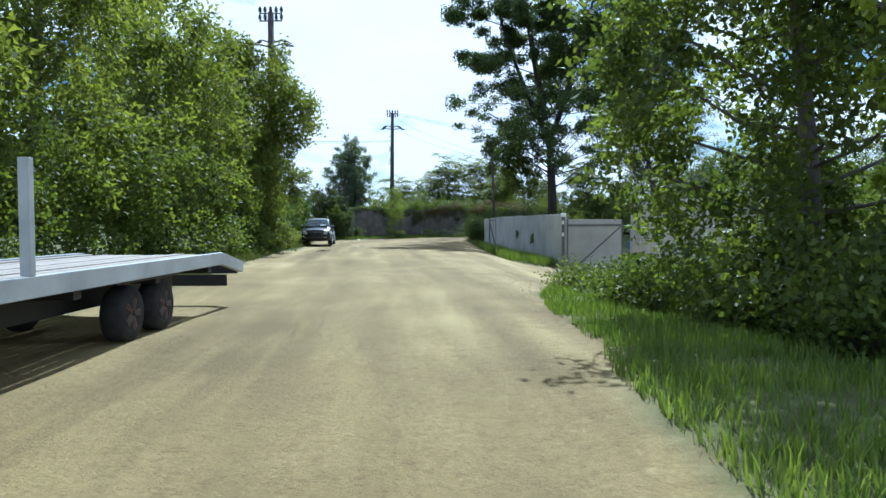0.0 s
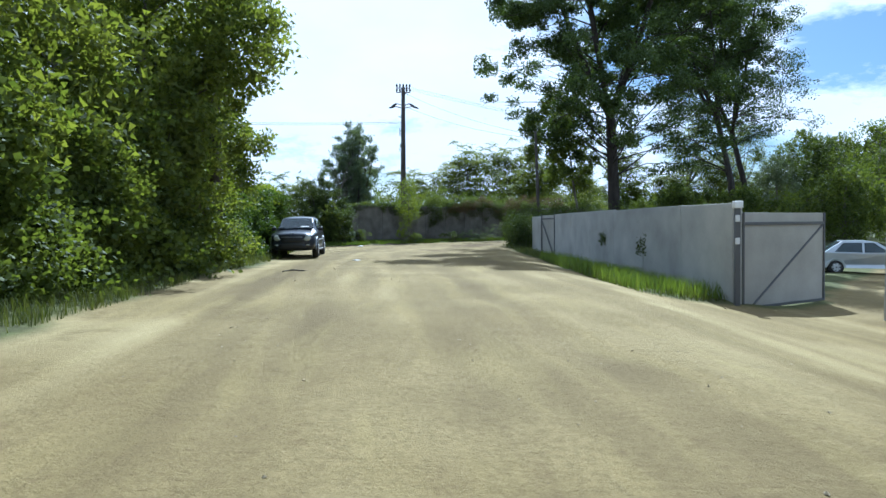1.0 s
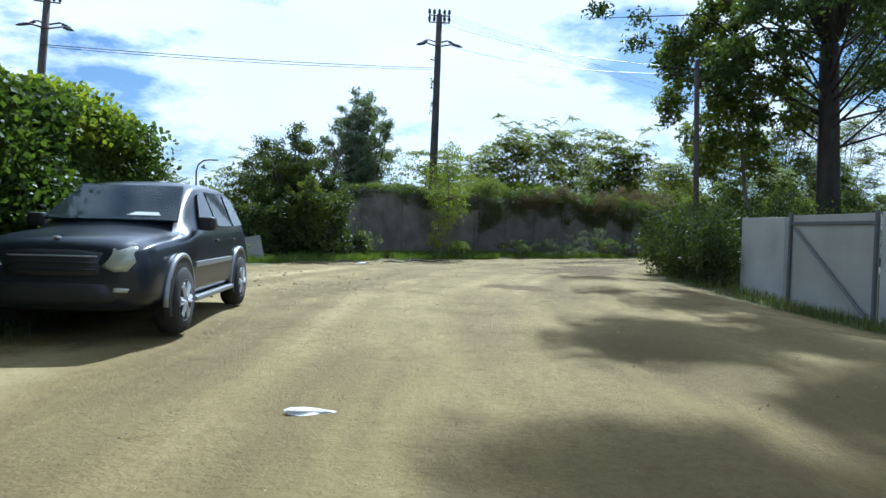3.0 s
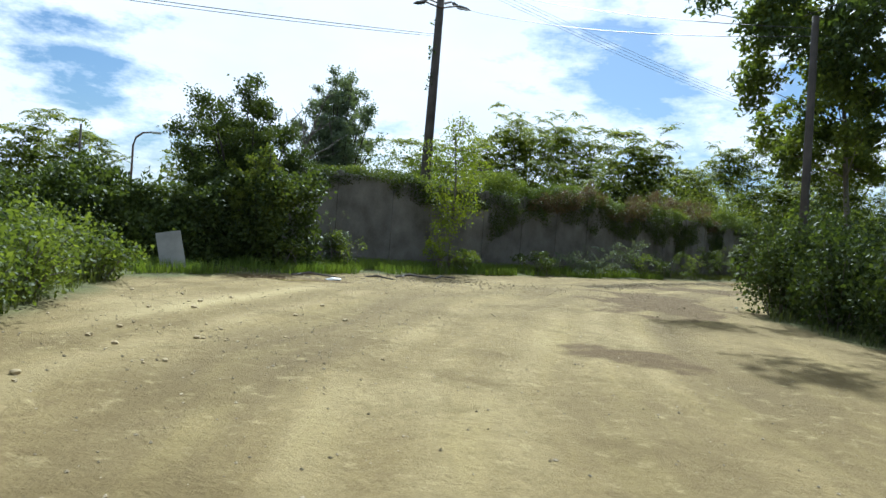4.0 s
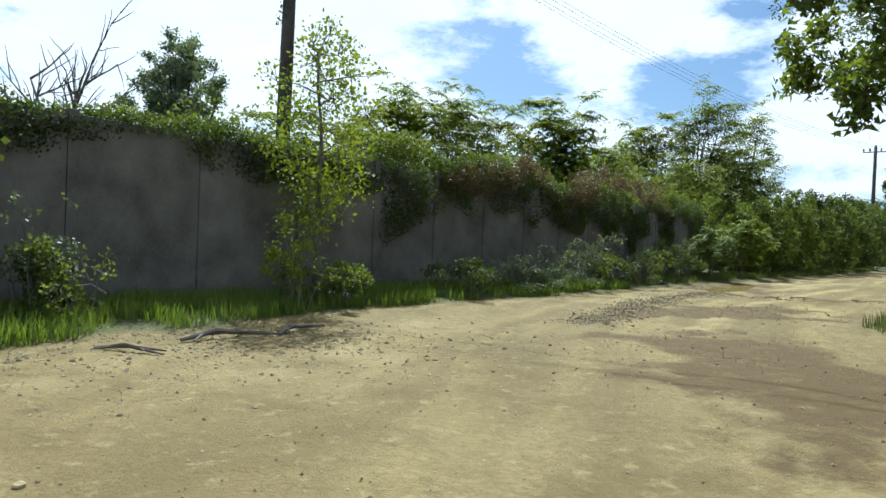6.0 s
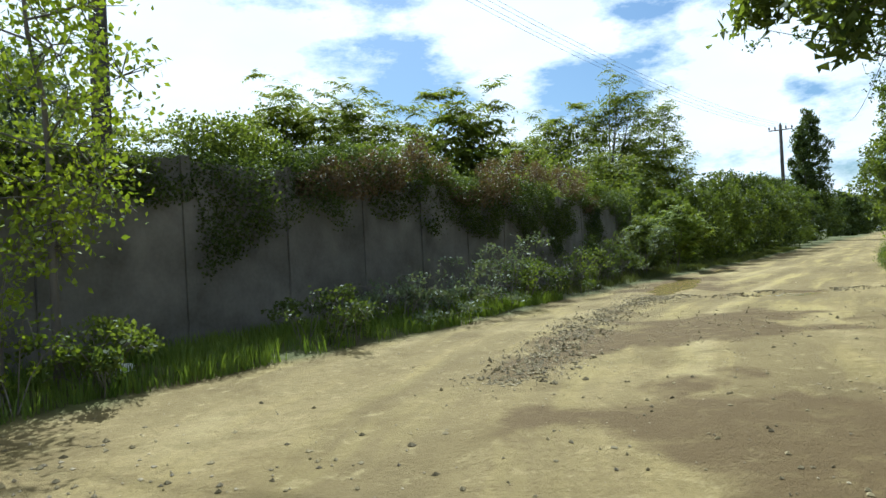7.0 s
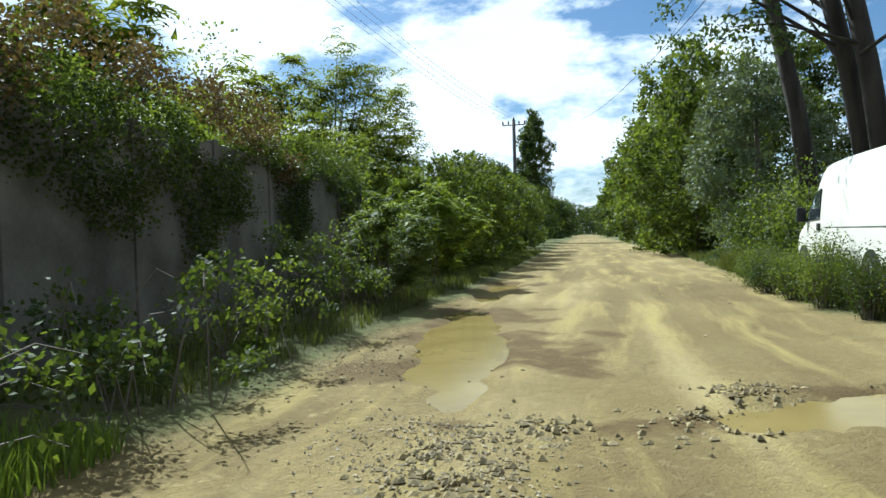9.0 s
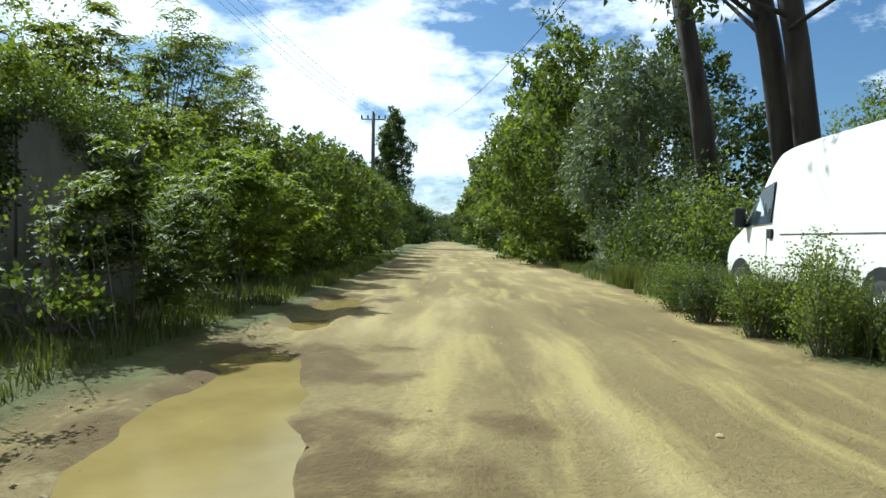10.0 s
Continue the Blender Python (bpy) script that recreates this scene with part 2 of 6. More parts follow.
def tube(bm, pts, radii, n=7, cap=True):
    """A tapered tube through points."""
    rings, up = [], Vector((0.31, 0.17, 0.93))
    pts = [Vector(p) for p in pts]
    for i, p in enumerate(pts):
        d = (pts[min(i + 1, len(pts) - 1)] - pts[max(i - 1, 0)]).normalized()
        u = d.cross(up).normalized() if abs(d.dot(up)) < 0.99 else d.cross(Vector((1, 0, 0))).normalized()
        v = d.cross(u)
        rings.append([bm.verts.new(p + float(radii[i]) * (math.cos(a) * u + math.sin(a) * v)) for a in (2 * math.pi * k / n for k in range(n))])
    for a, b in zip(rings, rings[1:]):
        for k in range(n):
            bm.faces.new((a[k], a[(k + 1) % n], b[(k + 1) % n], b[k]))
    if cap and n > 2:
        bm.faces.new(rings[0][::-1]), bm.faces.new(rings[-1])


def prism(bm, outline, half, squeeze=None):
    """An outline in (y, z) made solid across x; squeeze(z) narrows it."""
    sq = squeeze or (lambda y, z: 1.0)
    a = [bm.verts.new((-half * sq(y, z), y, z)) for y, z in outline]
    b = [bm.verts.new((half * sq(y, z), y, z)) for y, z in outline]
    fa, fb = bm.faces.new(a[::-1]), bm.faces.new(b)
    n = len(a)
    for k in range(n):
        bm.faces.new((a[k], a[(k + 1) % n], b[(k + 1) % n], b[k]))
    bmesh.ops.triangulate(bm, faces=[fa, fb])


def vnoise(x, y, scale, seed):
    """Smooth value noise on arrays, -1 to 1."""
    g = np.random.default_rng(seed).uniform(-1, 1, (64, 64))
    x, y = np.asarray(x, float) / scale + 1000, np.asarray(y, float) / scale + 1000
    i, j = np.floor(x).astype(int), np.floor(y).astype(int)
    fx, fy = x - i, y - j
    fx, fy = fx * fx * (3 - 2 * fx), fy * fy * (3 - 2 * fy)
    at = lambda a, b: g[a % 64, b % 64]
    return (at(i, j) * (1 - fx) + at(i + 1, j) * fx) * (1 - fy) + (at(i, j + 1) * (1 - fx) + at(i + 1, j + 1) * fx) * fy


def step(a, b, v):
    t = np.clip((np.asarray(v, float) - a) / (b - a), 0, 1)
    return t * t * (3 - 2 * t)


# ---- the ground ----
ROAD = np.array([(-6.0, -30), (-5.6, 16), (-6.9, 24), (-8.0, 34), (-8.3, 42), (-9.6, 50), (-11.0, 57), (-9.2, 59.6), (-6.3, 62.8), (-4.4, 65.4),
                 (0.5, 69.0), (4.6, 72.8), (7.6, 75.2), (11.6, 77.95), (14.4, 80.1), (20, 84.6), (38, 99.2), (120, 165), (250, 269), (253, 265), (124, 161), (55, 104.2), (30.2, 84.2), (22.4, 78.4), (16.4, 74.0),
                 (13.0, 71.2), (8.6, 67.2), (4.6, 64.5), (1.5, 58), (1.9, 50), (2.1, 40), (2.5, 35), (3.3, 32.3), (5.4, 31.6), (8.4, 33.4), (13, 40), (24, 54), (40, 52), (44, 20), (10, 14), (2.6, 17.5), (1.9, 13), (1.6, 8), (1.5, -30)])
DRIVEN = np.array([(0.3, -30), (0, 0), (-1.5, 15), (-3.1, 27), (-4.6, 40), (-5.0, 50), (-3.4, 57), (-0.6, 63.4), (3.3, 68.2), (9.5, 73.6), (18, 80), (50, 105.5), (122, 163), (252, 267)])


def to_line(x, y, line, closed=False):
    """Distance to a line of points, and on which side."""
    best, side, along, run = np.full(x.shape, 1e9), np.ones(x.shape), np.zeros(x.shape), 0.0
    ends = np.roll(line, -1, 0) if closed else line[1:]
    for a, b in zip(line, ends):
        d = b - a
        t = np.clip(((x - a[0]) * d[0] + (y - a[1]) * d[1]) / (d @ d), 0, 1)
        r = np.hypot(x - a[0] - t * d[0], y - a[1] - t * d[1])
        s = np.sign(d[0] * (y - a[1]) - d[1] * (x - a[0]))
        side = np.where(r < best, s, side)
        along = np.where(r < best, run + t * math.sqrt(d @ d), along)
        run += math.sqrt(d @ d)
        best = np.minimum(best, r)
    return best, side, along


def inside(x, y, poly):
    odd = np.zeros(x.shape, bool)
    for (ax, ay), (bx, by) in zip(poly, np.roll(poly, -1, 0)):
        odd ^= ((ay > y) != (by > y)) & (x < (bx - ax) * (y - ay) / (by - ay + 1e-12) + ax)
    return odd


def road_depth(x, y):
    """Metres inside the edge of the bare dirt; negative on the verge."""
    x, y = np.asarray(x, float), np.asarray(y, float)
    d, _, _ = to_line(x, y, ROAD, True)
    return np.where(inside(x, y, ROAD), d, -d) + 0.35 * vnoise(x, y, 1.3, 3) + 0.15 * vnoise(x, y, 0.5, 4)


PUDDLES = ((-8.5, 59.3, 1.0, 0.36, 10), (9.2, 75.0, 3.3, 0.5, 46), (13.0, 78.55, 1.2, 0.3, 43), (8.6, 70.2, 0.95, 0.32, -18), (15.2, 80.4, 1.5, 0.42, 38))
RUT = np.array([(6.6, 71.3), (7.6, 70.7), (8.6, 70.9), (9.6, 69.9), (10.6, 69.3)])
WINDROW = np.array([(-0.3, 64.6), (0.8, 66.0), (2.2, 67.8), (3.6, 69.3), (5.2, 70.6), (6.0, 71.6)])


def ground_z(x, y):
    x, y = np.asarray(x, float), np.asarray(y, float)
    z = -0.75 * step(0.6, 5.4, x) * step(62, 50, y) * step(2, 18, y)
    z = z - 0.2 * step(4.8, 7.5, x) * step(62, 50, y) * step(20, 28, y)
    near = step(160, 100, np.hypot(x - 8, y - 60))
    z = z + near * (0.03 * vnoise(x, y, 2.7, 11) + 0.012 * vnoise(x, y, 0.8, 12))
    dep = road_depth(x, y)
    z = z + near * 0.10 * step(0.3, -1.2, dep)
    d, s, _ = to_line(x, y, DRIVEN)
    for off, w in ((0.75, 0.22), (2.3, 0.3)):
        z = z - near * 0.022 * np.exp(-((d - off) / w) ** 2) * step(0, 1, dep)
    d, _, _ = to_line(x, y, RUT)
    z = z + 0.05 * np.exp(-((d - 0.02) / 0.16) ** 2) * (0.6 + 0.5 * vnoise(x, y, 0.5, 33))
    d, _, _ = to_line(x, y, WINDROW)
    z = z + 0.05 * np.exp(-(d / 0.35) ** 2) * (0.7 + 0.5 * vnoise(x, y, 0.4, 34)) + 0.02 * np.exp(-(d / 1.2) ** 2) * vnoise(x, y, 0.3, 35)
    for px, py, rx, ry, turn in PUDDLES:
        c, s = math.cos(radians(turn)), math.sin(radians(turn))
        u, v = ((x - px) * c + (y - py) * s) / rx, ((y - py) * c - (x - px) * s) / ry
        w = np.hypot(u, v) + 0.28 * vnoise(x, y, 0.7, 31) + 0.2 * vnoise(x, y, 0.3, 32)
        f = step(1.35, 0.75, w)
        z = z * (1 - f) - 0.05 * f + 0.03 * step(2.0, 1.3, w) * (1 - f)
    return z


def gz(x, y):
    return float(ground_z(np.array([x]), np.array([y]))[0])


def axis(lo, hi, stepw, far):
    core = np.arange(lo, hi + 1e-6, stepw)
    out, w = [], stepw
    v = 0.0
    while v < far:
        w *= 1.45
        v += w
        out.append(v)
    ahead, w, v = [], stepw, 0.0
    while v < far:
        w *= 1.05 if v < 190 else 1.6
        v += w
        ahead.append(v)
    return np.concatenate([lo - np.array(out)[::-1], core, hi + np.array(ahead)])


def dirt_material():
    m = bpy.data.materials.new("ground_dirt_and_soil")
    m.use_nodes = True
    n, l = m.node_tree.nodes, m.node_tree.links
    b = n["Principled BSDF"]
    b.inputs["Roughness"].default_value, b.inputs["Specular IOR Level"].default_value = 0.95, 0.15
    geo = n.new("ShaderNodeNewGeometry")

    def noise_at(scale, detail=4, rough=0.6):
        t = n.new("ShaderNodeTexNoise")
        t.inputs["Scale"].default_value, t.inputs["Detail"].default_value, t.inputs["Roughness"].default_value = scale, detail, rough
        l.new(geo.outputs["Position"], t.inputs["Vector"])
        return t.outputs["Fac"]

    def ramp(fac, lo, hi):
        t = n.new("ShaderNodeMapRange")
        t.inputs["From Min"].default_value, t.inputs["From Max"].default_value = lo, hi
        l.new(fac, t.inputs["Value"])
        return t.outputs["Result"]

    def blend(fac, a, c):
        t = n.new("ShaderNodeMix")
        t.data_type = "RGBA"
        l.new(fac, t.inputs["Factor"])
        for s, v in ((6, a), (7, c)):
            if isinstance(v, tuple):
                t.inputs[s].default_value = (*v, 1)
            else:
                l.new(v, t.inputs[s])
        return t.outputs[2]

    def attribute(name):
        t = n.new("ShaderNodeAttribute")
        t.attribute_name = name
        return t.outputs["Fac"]

    dry = blend(ramp(noise_at(0.35, 6), 0.35, 0.68), (0.200, 0.150, 0.060), (0.271, 0.210, 0.091))
    dry = blend(ramp(noise_at(14, 5, 0.7), 0.42, 0.75), dry, (0.157, 0.115, 0.049))
    dry = blend(ramp(noise_at(70, 3), 0.55, 0.8), dry, (0.315, 0.252, 0.123))
    dry = blend(ramp(noise_at(4.2, 7, 0.78), 0.54, 0.70), dry, (0.161, 0.115, 0.049))
    dry = blend(ramp(noise_at(31, 4, 0.7), 0.60, 0.72), dry, (0.112, 0.082, 0.038))
    dry = blend(ramp(attribute("track"), -0.08, -0.75), dry, (0.346, 0.277, 0.132))
    dry = blend(ramp(attribute("track"), 0.0, 0.85), dry, (0.137, 0.101, 0.043))
    lane, grain = n.new("ShaderNodeCombineXYZ"), n.new("ShaderNodeTexNoise")
    l.new(attribute("lane_x"), lane.inputs["X"]), l.new(attribute("lane_y"), lane.inputs["Y"])
    grain.inputs["Scale"].default_value, grain.inputs["Detail"].default_value, grain.inputs["Roughness"].default_value = 1.0, 5, 0.62
    l.new(lane.outputs["Vector"], grain.inputs["Vector"])
    def part_of(fac, by):
        t = n.new("ShaderNodeMath")
        t.operation = "MULTIPLY"
        l.new(fac, t.inputs[0]), l.new(by, t.inputs[1])
        return t.outputs[0]

    worn = attribute("lane_worn")
    dry = blend(part_of(ramp(grain.outputs["Fac"], 0.50, 0.68), worn), dry, (0.362, 0.291, 0.106))
    dry = blend(part_of(ramp(grain.outputs["Fac"], 0.50, 0.32), worn), dry, (0.178, 0.136, 0.056))
    dry = blend(part_of(ramp(noise_at(0.9, 6, 0.7), 0.50, 0.66), attribute("lane_churned")), dry, (0.137, 0.100, 0.039))
    dry = blend(part_of(ramp(noise_at(5.0, 5, 0.7), 0.56, 0.72), attribute("lane_churned")), dry, (0.346, 0.281, 0.132))
    wet = n.new("ShaderNodeMath")
    wet.operation = "MULTIPLY_ADD"
    wet.inputs[1].default_value = 1.5
    l.new(noise_at(2.6, 8, 0.72), wet.inputs[0]), l.new(attribute("damp"), wet.inputs[2])
    damp_here = part_of(ramp(wet.outputs[0], 0.95, 1.45), ramp(attribute("damp"), 0.02, 0.3))
    dry = blend(damp_here, dry, (0.110, 0.075, 0.031))
    soil = blend(ramp(noise_at(2.2, 5), 0.35, 0.7), (0.075, 0.075, 0.03), (0.12, 0.13, 0.045))
    final = blend(attribute("dirt"), soil, dry)
    l.new(final, b.inputs["Base Color"])
    bp, bp2 = n.new("ShaderNodeBump"), n.new("ShaderNodeBump")
    bp.inputs["Strength"].default_value, bp.inputs["Distance"].default_value = 0.75, 0.04
    bp2.inputs["Strength"].default_value, bp2.inputs["Distance"].default_value = 0.5, 0.06
    l.new(noise_at(26, 6, 0.7), bp.inputs["Height"]), l.new(noise_at(3.0, 4), bp2.inputs["Height"])
    l.new(bp2.outputs["Normal"], bp.inputs["Normal"]), l.new(bp.outputs["Normal"], b.inputs["Normal"])
    return m


def make_ground():
    xs, ys = axis(-11, 30, 0.195, 2500), axis(-4, 90, 0.195, 2500)
    X, Y = np.meshgrid(xs, ys)
    x, y = X.ravel(), Y.ravel()
    z, dep = ground_z(x, y), road_depth(x, y)
    nx, ny = len(xs), len(ys)
    i = (np.arange(ny - 1)[:, None] * nx + np.arange(nx - 1)).ravel()
    quads = np.stack([i, i + 1, i + nx + 1, i + nx], 1)
    me = bpy.data.meshes.new("ground")
    me.vertices.add(len(x))
    me.vertices.foreach_set("co", np.stack([x, y, z], 1).ravel())
    me.loops.add(quads.size)
    me.loops.foreach_set("vertex_index", quads.ravel())
    me.polygons.add(len(quads))
    me.polygons.foreach_set("loop_start", np.arange(0, quads.size, 4))
    me.polygons.foreach_set("use_smooth", np.ones(len(quads), bool))
    d, s, run = to_line(x, y, DRIVEN)
    streak = vnoise(d * s, run / 14, 0.55, 26) + 0.6 * vnoise(d * s + 30, run / 5, 0.9, 27)
    track = sum(np.exp(-((d - o) / w) ** 2) for o, w in ((0.75, 0.28), (2.3, 0.35), (1.5, 0.18)))
    track = 0.5 * track * (0.6 + 0.4 * vnoise(x, y, 3.5, 21)) + 0.22 * vnoise(x, y, 1.1, 22) + 0.55 * streak
    damp = sum(np.exp(-(((x - cx) / rx) ** 2 + ((y - cy) / ry) ** 2)) for cx, cy, rx, ry in
               ((-0.6, 59.2, 2.2, 2.4), (0.6, 62.6, 1.6, 1.4), (4.6, 66.6, 2.2, 1.6), (8.4, 73.6, 2.0, 1.6), (10.6, 76.4, 1.6, 1.4), (2.6, 66.2, 1.4, 0.9), (-8.4, 59.3, 1.5, 0.7), (15.2, 80.4, 1.8, 1.3), (-2.6, 52.2, 1.2, 0.8)))
    damp = damp + 0.9 * np.exp(-(to_line(x, y, RUT)[0] / 0.28) ** 2) + 0.75 * np.exp(-(to_line(x, y, WINDROW)[0] / 0.45) ** 2)
    damp = step(0.35, 0.8, damp + np.minimum(1, 2.2 * damp) * (0.5 * vnoise(x, y, 0.9, 23) + 0.45 * vnoise(x, y, 0.42, 24))) * 0.7
    for name, v in (("dirt", step(-0.35, 0.15, dep)), ("track", track), ("damp", damp), ("lane_x", 2.0 * d * s + 0.25 * vnoise(x, y, 1.5, 28)), ("lane_y", 0.22 * run), ("lane_worn", 0.22 + 0.5 * step(90, 104, run)), ("lane_churned", np.clip(0.75 * step(70, 80, run) * step(112, 100, run) + 0.7 * step(1.3, 0.3, dep) + np.exp(-((x - 2.0) / 1.5) ** 2 - ((y - 17.5) / 3.5) ** 2), 0, 0.9))):
        at = me.attributes.new(name, "FLOAT", "POINT")
        at.data.foreach_set("value", np.asarray(v, np.float32))
    me.update(calc_edges=True)
    me.materials.append(dirt_material())
    return tagged(new("ground", me), "pale dry dirt road with wheel tracks and grassy verges", "ground", kind="structure")


make_ground()


# ---- plants ----
def leaves(name, at, size, mat, parent, label="", out=None, aspect=0.62, droop=0.2, kind="", seed=1):
    """Many folded leaves round the given places: one mesh."""
    g = np.random.default_rng(seed)
    n = len(at)
    size = size * g.uniform(0.65, 1.3, n)[:, None]
    d = g.normal(size=(n, 3))
    d[:, 2] -= droop
    if out is not None:
        d += 1.2 * out
    d /= np.linalg.norm(d, axis=1, keepdims=True)
    u = np.cross(d, g.normal(size=(n, 3)))
    u /= np.linalg.norm(u, axis=1, keepdims=True) + 1e-9
    w = np.cross(d, u)
    a, b = at - 0.5 * size * d, at + 0.5 * size * d
    mid, hw = at - 0.05 * size * d, 0.5 * aspect * size
    if float(size.mean()) > 0.16:      # far or high leaves: one blade each
        v = np.stack([a - hw * u, a + hw * u, b + 0.2 * hw * w], 1).reshape(-1, 3)
        tris = np.arange(3 * n).reshape(-1, 3)
    else:
        v = np.stack([a, mid + hw * u + 0.18 * hw * w, b, mid - hw * u + 0.18 * hw * w], 1).reshape(-1, 3)
        i = 4 * np.arange(n)[:, None]
        tris = np.concatenate([i + [0, 1, 2], i + [0, 2, 3]], 1).reshape(-1, 3)
    me = bpy.data.meshes.new(name)
    me.vertices.add(len(v))
    me.vertices.foreach_set("co", v.ravel())
    me.loops.add(tris.size)
    me.loops.foreach_set("vertex_index", tris.ravel())
    me.polygons.add(len(tris))
    me.polygons.foreach_set("loop_start", np.arange(0, tris.size, 3))
    me.update(calc_edges=True)
    me.materials.append(mat)
    ob = new(name, me)
    ob.parent = parent
    return tagged(ob, label, kind=kind)


def full_tree(name, x, y, h, r, label, mat=None, base=0.1, trunk_r=0.15, n_leaf=9000, leaf=0.14, shape="round", seed=1, lobes=26, lean=(0, 0), bark=None, wide=(1.0, 1.0), lobe=0.34, loose=0.17, droop=0.2):
    """A dense crown: rounded lobes of leafy sprigs, each lobe on a limb of its own."""
    g = np.random.default_rng(seed)
    root = thing(name, (x, y, gz(x, y) - 0.03), label, "tree")
    bm = bmesh.new()
    f = np.linspace(0, 0.86, 8)
    wob = np.cumsum(g.normal(0, 0.014 * h, (8, 2)), 0)
    trunk = np.stack([lean[0] * f * h + wob[:, 0] * f, lean[1] * f * h + wob[:, 1] * f, f * h], 1)
    tube(bm, trunk, [trunk_r * (1.25 if k == 0 else 1 - v) + 0.012 for k, v in enumerate(f)], 8)

    def reach(q):
        if shape == "cone":
            return r * min(1, 0.55 + 2.2 * q) * (1.06 - q) ** 0.5
        if shape == "column":
            return r * min(1, 3 * q + 0.4) * min(1, (1.12 - q) * 2.6)
        if shape == "umbrella":
            return r * (0.5 + 0.5 * math.sin(math.pi * min(1, 0.62 * q + 0.1)))
        return r * math.sqrt(max(0.10, 1 - (1.9 * q - 0.85) ** 2))

    at, out = [], []
    rad = np.array([min(r * lobe * g.uniform(0.7, 1.25), 0.75 * reach((k + 0.5) / lobes)) for k in range(lobes)])
    count = (n_leaf * rad ** 2 / (rad ** 2).sum()).astype(int)
    for k in range(lobes):
        q = (k + 0.5 * g.uniform(0, 1)) / lobes
        zf = base + (1.0 - base) * q
        az = 2.399963 * k + g.uniform(-0.5, 0.5)
        rr = max(0.0, reach(q) * g.uniform(0.82, 1.1) - 0.8 * rad[k]) * (1 if k % 4 else 0.4)
        c = np.array([math.cos(az) * rr * wide[0] + lean[0] * zf * h, math.sin(az) * rr * wide[1] + lean[1] * zf * h, max(zf * h - 0.7 * rad[k] * q, 0.5 * rad[k])])
        sf = min(max(zf - 0.5 * rr / h, 0.5 * base + 0.02), 0.86)
        s = np.array([np.interp(sf, f, trunk[:, a]) for a in range(3)])
        tube(bm, [s, 0.5 * (s + c) + g.normal(0, 0.06 * r, 3), c], [max(0.016, 0.3 * trunk_r * (1.1 - q)), max(0.011, 0.16 * trunk_r), 0.006], 5, False)
        sprigs = 16
        d = g.normal(0, 1, (sprigs, 3)) + [0.25 * math.cos(az), 0.25 * math.sin(az), 0.25]
        d /= np.linalg.norm(d, axis=1, keepdims=True)
        tip = g.uniform(0.6, 1.18, sprigs)
        for j in range(sprigs):
            if tip[j] > 0.95:
                tube(bm, [c, c + d[j] * rad[k] * tip[j]], [0.010, 0.003], 3, False)
        m = count[k]
        j = g.integers(0, sprigs, m)
        p = d[j] * (rad[k] * tip[j] * (0.45 + 0.55 * g.uniform(0, 1, m) ** 0.5))[:, None] + np.clip(g.normal(0, 1, (m, 3)), -1.8, 1.8) * loose * rad[k]
        at.append(c + p), out.append(p / (np.linalg.norm(p, axis=1, keepdims=True) + 1e-6))
    part("trunk", bm, bark or M_BARK, root, smooth=True)
    at, out = np.concatenate(at), np.concatenate(out)
    at[:, 2] = np.maximum(at[:, 2], 0.05)
    leaves("crown", at, leaf, mat or M_LEAF, root, seed=seed, droop=droop, out=0.5 * out)
    return root


def spray_tree(name, x, y, h, r, label, mat, n_leaf, leaf, seed, stems=16, low=0.04):
    """A many-stemmed tree: boughs fan up from the foot, each set with dense leafy tufts of uneven size."""
    g = np.random.default_rng(seed)
    root = thing(name, (x, y, gz(x, y) - 0.03), label, "tree")
    bm = bmesh.new()
    tufts = []
    for k in range(stems):
        az = 2.399963 * k + g.uniform(-0.4, 0.4)
        f = math.sqrt((k + 0.5) / stems)
        top = np.array([f * r * math.cos(az), f * r * math.sin(az), h * (1.0 - 0.42 * f * f) * g.uniform(0.84, 1.0)])
        knee = top * [0.32, 0.32, 0.52] + g.normal(0, 0.07 * r, 3)
        ts = np.linspace(0, 1, 7)
        line = [2 * u * (1 - u) * knee + u * u * top for u in ts]
        tube(bm, line, [0.018 * h * (1 - 0.9 * u) * 0.55 + 0.006 for u in ts], 6)
        for j in range(13):
            u = low + (1.0 - low) * (j + g.uniform(0, 1)) / 13
            p = 2 * u * (1 - u) * knee + u * u * top
            a2, ln = 2.399963 * j + g.uniform(-0.6, 0.6), r * g.uniform(0.16, 0.42) * (1.25 - 0.8 * u)
            e = p + [ln * math.cos(a2), ln * math.sin(a2), ln * g.uniform(-0.25, 0.7)]
            e[2] = max(e[2], 0.1)
            tube(bm, [p, 0.5 * (p + e) + [0, 0, 0.1 * ln], e], [0.012, 0.008, 0.003], 4, False)
            for w in (0.45, 0.8, 1.05):
                tufts.append((p + (e - p) * w + g.normal(0, 0.1 * ln, 3), g.uniform(0.45, 1.2), e - p))
        tufts.append((top, 0.8, top - knee))
    part("trunk", bm, M_BARK_DARK, root, smooth=True)
    c, s = np.array([v[0] for v in tufts]), np.array([v[1] for v in tufts])
    along = np.array([v[2] for v in tufts])
    along /= np.linalg.norm(along, axis=1, keepdims=True) + 1e-6
    pick = g.choice(len(c), n_leaf, p=s ** 2 / (s ** 2).sum())
    d = np.clip(g.normal(0, 1, (n_leaf, 3)), -1.7, 1.7)
    d += along[pick] * g.normal(0, 0.8, (n_leaf, 1))
    at = c[pick] + d * (0.062 * r * s[pick])[:, None]
    at[:, 2] = np.maximum(at[:, 2], 0.05)
    leaves("crown", at, leaf, mat, root, seed=seed, out=0.4 * d, droop=0.3)
    return root


